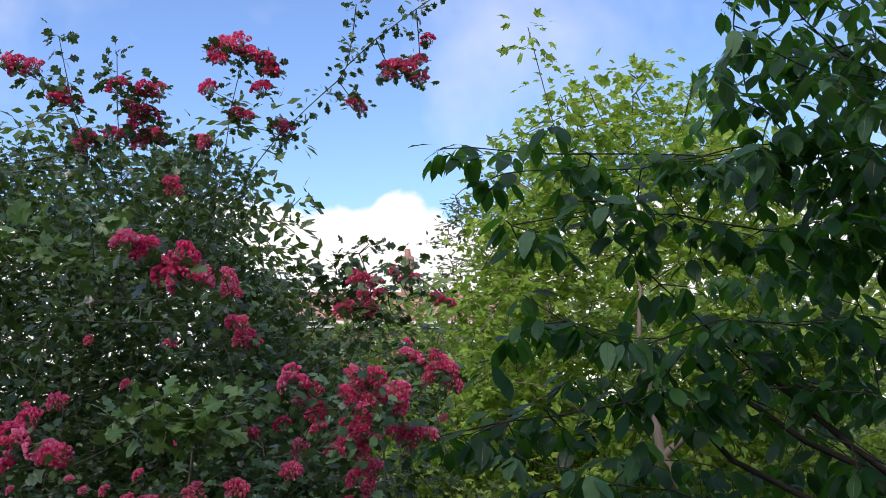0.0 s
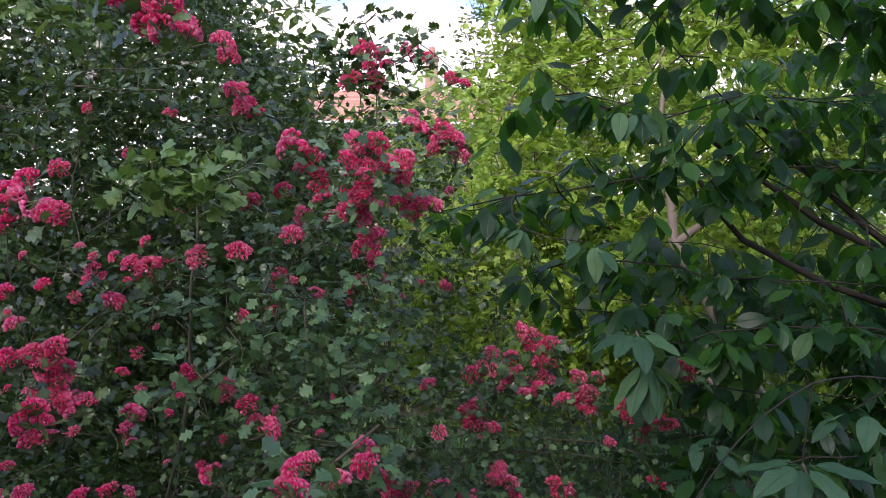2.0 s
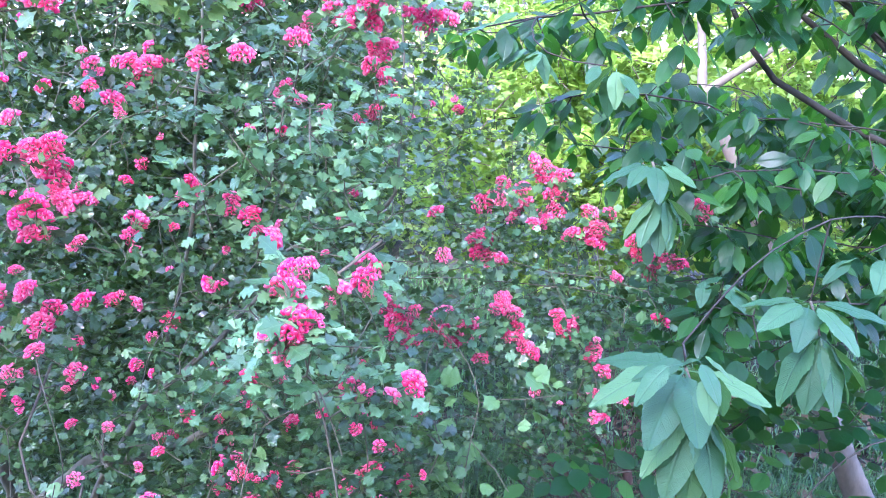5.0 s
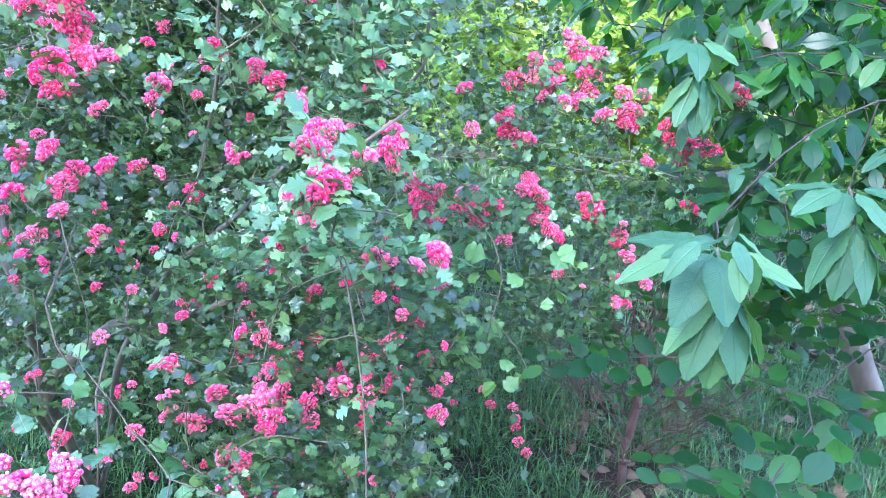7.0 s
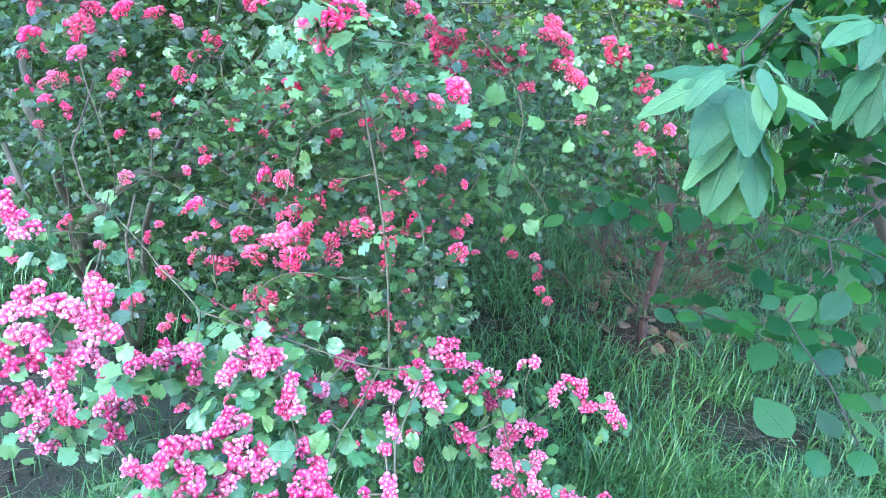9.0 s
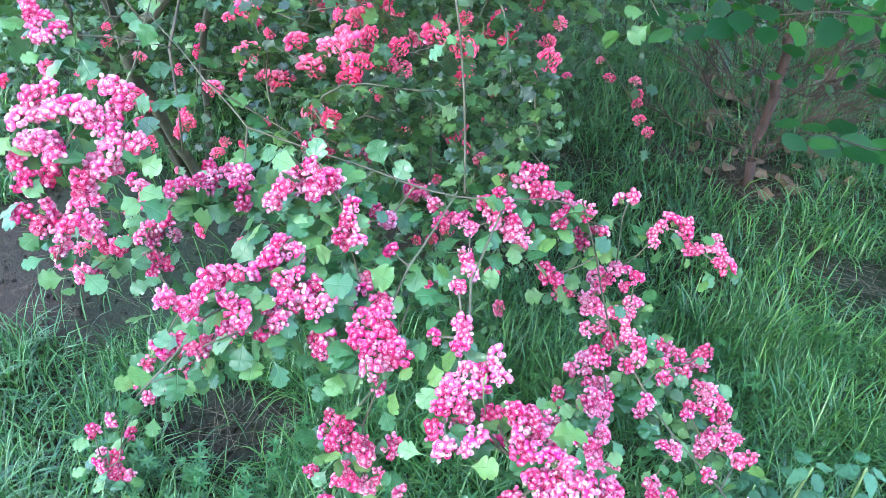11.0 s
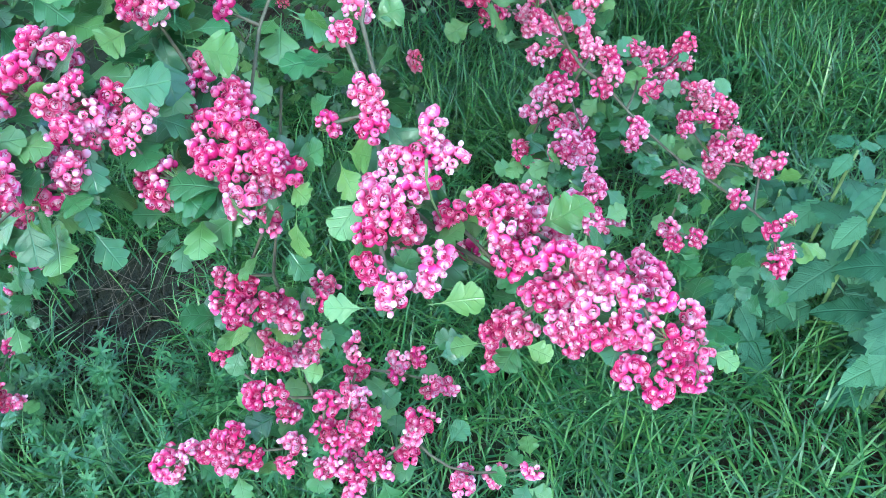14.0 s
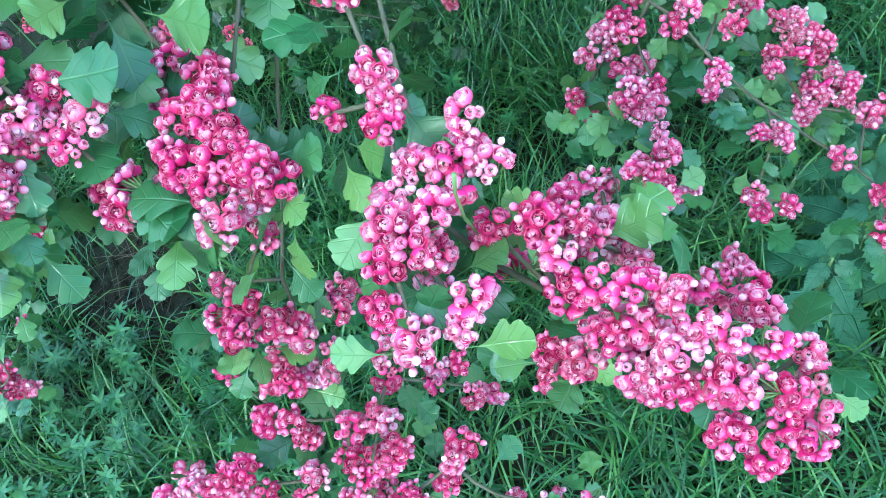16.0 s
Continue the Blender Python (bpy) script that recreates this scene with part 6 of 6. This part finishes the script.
# twiggy shrub standing in the grass
def build_twiggy_shrub():
    s = thing("twiggy_shrub", "small half-bare shrub with reddish brown twigs", "shrub", at=(0.52, 2.38, GROUND))
    chains = [[(0, 0, 0), (-0.012, 0, 0.12), (0.004, 0.0, 0.28), (-0.004, 0.0, 0.44), (0.01, 0, 0.60)]]
    for i in range(30):
        z = 0.07 + 0.40 * (i / 30)
        a, rise, ln = i * 2.4 + RNG.uniform(-0.4, 0.4), RNG.uniform(0.35, 1.1), RNG.uniform(0.24, 0.42)
        d = unit(np.array((math.cos(a), math.sin(a), rise)))
        p0 = np.array((0, 0, z))
        mid, end = p0 + d * ln * 0.5 + np.array((0, 0, -0.02)), p0 + d * ln + np.array((0, 0, 0.02))
        chains.append([p0, mid, end])
        for k in range(15):
            s0 = RNG.uniform(0.3, 0.95)
            q0 = p0 + (end - p0) * s0
            e = unit(d + RNG.normal(0, 0.45, 3) + np.array((0, 0, 0.25)))
            chains.append([q0, q0 + e * RNG.uniform(0.06, 0.16)])
    nodes, parent, tips = grow(chains, [], 0.006, 0.035, 0.0)
    r = girth(parent, 0.0009, 0.36, 0.009)
    r[nodes[:, 2] < 0.5] = np.maximum(r[nodes[:, 2] < 0.5], np.where(np.hypot(nodes[:, 0], nodes[:, 1])[nodes[:, 2] < 0.5] < 0.012, 0.0135, 0))
    thick = np.arange(len(r)) < 16
    part("trunk", mesh_of("trunk", *tubes(nodes, parent, r, 8, thick)), M_SHRUB_BARK, s)
    tagged(part("twig_mass", mesh_of("twig_mass", *tubes(nodes, parent, r, 4, ~thick)), M_SHRUB_BARK, s, "bare reddish twigs"), kind="stuff")
    top = nodes[(nodes[:, 2] > 0.42) & (RNG.uniform(0, 1, len(nodes)) < 0.25)]
    tagged(part("leaves", mesh_of("leaves", *leaves_at([CHERRY_SMALL], top, 1, 0.03, 0.045, 0.2)), M_CHERRY_SHADED, s), kind="stuff")


build_twiggy_shrub()


# ---- nettles ----
NETTLE_MESHES = [mesh_of("leaf", *NETTLE_LEAF)]
NETTLE_MESHES[0].materials.append(M_NETTLE)


def nettle(x, y, height, lean_x, lean_y, turn):
    z0 = ground_height(x, y)
    t = thing("nettle", "stinging nettle with toothed blue-green leaves", "plant", "nettles beside the spray", at=(x, y, z0))
    n = 7
    pts = np.array([(lean_x * (i / n) ** 1.5, lean_y * (i / n) ** 1.5, height * i / n) for i in range(n + 1)])
    part("stem", mesh_of("stem", *sweep(pts, np.linspace(0.003, 0.0018, n + 1))), M_PEDICEL, t)
    for i in range(2, n + 1):
        size = (0.074 if i < n - 1 else 0.052) * RNG.uniform(0.85, 1.15)
        if i == n:
            size = 0.035
        for q in range(2 if i < n else 4):
            a = turn + i * 1.5708 + q * (math.pi if i < n else 1.57) + RNG.uniform(-0.2, 0.2)
            droop = RNG.uniform(0.05, 0.5)
            d = unit(np.array((math.cos(a), math.sin(a), -droop)))
            nor = unit(np.array((math.cos(a) * droop, math.sin(a) * droop, 1)) + RNG.normal(0, 0.12, 3))
            part("leaf", NETTLE_MESHES[0], None, t, at=leaf_pose(pts[i] + d * size * 0.25, d, nor, size))


for q in ((0.43, 1.04, 0.32, 0.01, -0.01, 0.3), (0.47, 0.98, 0.34, 0.0, -0.01, 1.2), (0.43, 1.12, 0.28, 0.02, 0.0, 2.0), (0.49, 1.06, 0.22, 0.0, -0.01, 0.8), (0.47, 0.92, 0.26, 0.0, -0.01, 0.1), (0.55, 1.0, 0.36, 0.02, -0.01, 2.6),
          (0.52, 1.12, 0.30, 0.0, 0.0, 1.7), (0.36, 1.09, 0.17, 0.0, -0.01, 0.6), (0.31, 1.03, 0.14, 0.0, 0.0, 2.2), (0.40, 1.17, 0.16, 0.0, 0.0, 1.4)):
    nettle(*q)


# ---- grass and weeds ----
BARE = [(-0.58, 1.24, 0.20, 0.11), (0.77, 1.98, 0.15, 0.10), (0.02, 2.36, 0.18, 0.09), (-1.02, 1.70, 0.42, 0.34), (-0.3, 1.9, 0.25, 0.12), (0.55, 2.36, 0.15, 0.11)]


def blade_template():
    v, u, f = [], [], []
    for i, (a, w) in enumerate(((0, 0.5), (0.35, 0.5), (0.7, 0.36), (1.0, 0.03))):
        v += [(-w, a, 0), (w, a, 0)]
        u += [(0.5 - w * 0.4, a), (0.5 + w * 0.4, a)]
    for k in range(0, 6, 2):
        f += [(k, k + 1, k + 3), (k, k + 3, k + 2)]
    return np.array(v, float), np.array(f), np.array(u)


def grass_patch(name, label, n, lo, hi, length, width, arch):
    p = np.stack([RNG.uniform(lo[0], hi[0], n), RNG.uniform(lo[1], hi[1], n)], 1)
    keep = np.ones(n, bool)
    for x, y, rx, ry in BARE:
        d = ((p[:, 0] - x) / rx) ** 2 + ((p[:, 1] - y) / ry) ** 2
        keep &= (d > 1) | (RNG.uniform(0, 1, n) < 0.04)
    clump = np.array([noise.noise((a * 5, b * 5, 0)) for a, b in p])
    keep &= RNG.uniform(-0.75, 0.55, n) < clump + 0.25
    p, clump = p[keep], clump[keep]
    n = len(p)
    z = np.array([ground_height(a, b) for a, b in p])
    az = RNG.uniform(0, 6.283, n) + 1.2 * clump
    ln = length * RNG.uniform(0.45, 1.25, n) * (1 + 0.5 * clump)
    wd = width * RNG.uniform(0.6, 1.3, n)
    ar = arch * RNG.uniform(0.2, 1.6, n)
    rows = []
    out = np.stack([np.cos(az), np.sin(az), np.zeros(n)], 1)
    side = np.stack([-np.sin(az), np.cos(az), np.zeros(n)], 1)
    base = np.stack([p[:, 0], p[:, 1], z - 0.005], 1)
    for a, w in ((0, 0.5), (0.35, 0.5), (0.7, 0.36), (1.0, 0.04)):
        ang = ar * a
        c = base + out * (ln * a * np.sin(ang * 0.9))[:, None] + np.array((0, 0, 1)) * (ln * a * np.cos(ang * 0.9))[:, None]
        rows += [c - side * (wd * w)[:, None], c + side * (wd * w)[:, None]]
    v = np.stack(rows, 1).reshape(-1, 3)
    _, f, u = blade_template()
    ff = (f[None] + (np.arange(n) * 8)[:, None, None]).reshape(-1, 3)
    tagged(part(name, mesh_of(name, v, ff, np.tile(u, (n, 1))), M_GRASS), label, "grass", kind="stuff")


grass_patch("grass", "long uncut grass, blades arching over one another", 62000, (-1.1, 0.35), (1.0, 1.75), 0.115, 0.0029, 1.3)
grass_patch("grass", "tall tufts of meadow grass", 60000, (-2.2, 1.7), (2.4, 3.4), 0.105, 0.0032, 1.2)
grass_patch("grass", "rough grass round the path", 22000, (-5.0, -3.6), (5.0, 6.5), 0.10, 0.0050, 1.1)
grass_patch("grass", "short rough grass farther off", 34000, (-3.5, 3.35), (4.5, 6.5), 0.12, 0.0060, 1.0)


def cleavers(n):
    """Low creeping weeds: stems with whorls of narrow leaves."""
    sets = []
    stems_n, stems_p = [], []
    for _ in range(n):
        x, y = (RNG.uniform(-0.75, -0.15), RNG.uniform(0.55, 1.1)) if RNG.uniform() < 0.75 else (RNG.uniform(-0.6, 0.5), RNG.uniform(0.9, 1.8))
        h = RNG.uniform(0.05, 0.12)
        a = RNG.uniform(0, 6.28)
        top = np.array((x + 0.03 * math.cos(a), y + 0.03 * math.sin(a), ground_height(x, y) + h))
        k = len(stems_n)
        stems_n += [np.array((x, y, ground_height(x, y) - 0.005)), top]
        stems_p += [-1, k]
        for lev in (0.45, 0.75, 1.0):
            c = stems_n[k] + (top - stems_n[k]) * lev
            m = 7
            th = np.arange(m) * 6.283 / m + RNG.uniform(0, 1)
            d = np.stack([np.cos(th), np.sin(th), np.full(m, RNG.uniform(0.1, 0.5))], 1)
            sets.append(scatter(OVAL_SMALL, np.repeat(c[None], m, 0), frames_of(d, np.tile((0.0, 0.0, 1.0), (m, 1))), np.full(m, 0.015 * RNG.uniform(0.7, 1.3)), np.full(m, 0.6)))
    w = thing("weeds", "creeping weeds with whorls of narrow leaves", "weeds", kind="stuff")
    part("leaves", mesh_of("leaves", *join_arrays(sets)), M_WEED, w)
    part("stems", mesh_of("stems", *tubes(np.array(stems_n), np.array(stems_p), np.full(len(stems_n), 0.0008), 3)), M_WEED, w)


cleavers(260)


def litter(n):
    """Dead stalks and straw lying on the bare soil."""
    nodes, par = [], []
    for _ in range(n):
        bx, by, rx, ry = BARE[RNG.integers(len(BARE))] if RNG.uniform() < 0.8 else (0.2, 1.6, 1.0, 0.8)
        x, y = bx + RNG.normal(0, rx * 0.6), by + RNG.normal(0, ry * 0.6)
        a, ln = RNG.uniform(0, 6.28), RNG.uniform(0.04, 0.14)
        k = len(nodes)
        for i in range(3):
            s = i / 2 - 0.5
            xx, yy = x + math.cos(a) * ln * s, y + math.sin(a) * ln * s + RNG.normal(0, 0.004)
            nodes.append((xx, yy, ground_height(xx, yy) + 0.004 + 0.006 * RNG.uniform()))
            par.append(k + i - 1 if i else -1)
    ob = part("straw", mesh_of("straw", *tubes(np.array(nodes), np.array(par), np.full(len(nodes), 0.00055), 4)), M_STRAW)
    tagged(ob, "dry stalks and straw on the bare soil", "straw", kind="stuff")


litter(550)


def clods(n):
    """Crumbs of earth lying on the bare patches."""
    sets = []
    lump = ball(4, 6)
    for _ in range(n):
        bx, by, rx, ry = BARE[RNG.integers(len(BARE))]
        a, q = RNG.uniform(0, 6.283), math.sqrt(RNG.uniform(0, 1))
        x, y = bx + math.cos(a) * q * rx * 1.05, by + math.sin(a) * q * ry * 1.05
        size = RNG.uniform(0.006, 0.020) * (0.5 + 0.5 * RNG.uniform())
        v = lump[0] * (1 + RNG.normal(0, 0.10, (len(lump[0]), 1))) * np.array((1.2, 1.0, 0.7))
        sets.append(scatter((v, lump[1], lump[2]), np.array([(x, y, ground_height(x, y) + size * 0.15)]), frames_of(random_dirs(1), random_dirs(1)), np.array([size])))
    v, f, u = join_arrays(sets)
    tagged(part("clods", mesh_of("clods", v, f, u), M_SOIL), "crumbs of dark brown earth on the bare patches", "soil", kind="stuff")


clods(1500)


def fallen_leaves(n):
    """Brown leaves of last year lying round the maple's foot."""
    p = np.stack([RNG.uniform(0.35, 2.4, n), RNG.uniform(2.35, 4.2, n)], 1)
    pos = np.array([(x, y, ground_height(x, y) + RNG.uniform(0.004, 0.03)) for x, y in p])
    rot = frames_of(random_dirs(n, 0.0, 0.3), unit(RNG.normal(0, 0.35, (n, 3)) + np.array((0, 0, 1.0))))
    arr = scatter(OVAL_SMALL, pos, rot, RNG.uniform(0.04, 0.08, n), RNG.uniform(1.0, 1.6, n))
    tagged(part("fallen_leaves", mesh_of("fallen_leaves", *arr), M_DEAD_LEAF), "dry brown fallen leaves among the grass", "leaves", kind="stuff")


fallen_leaves(900)
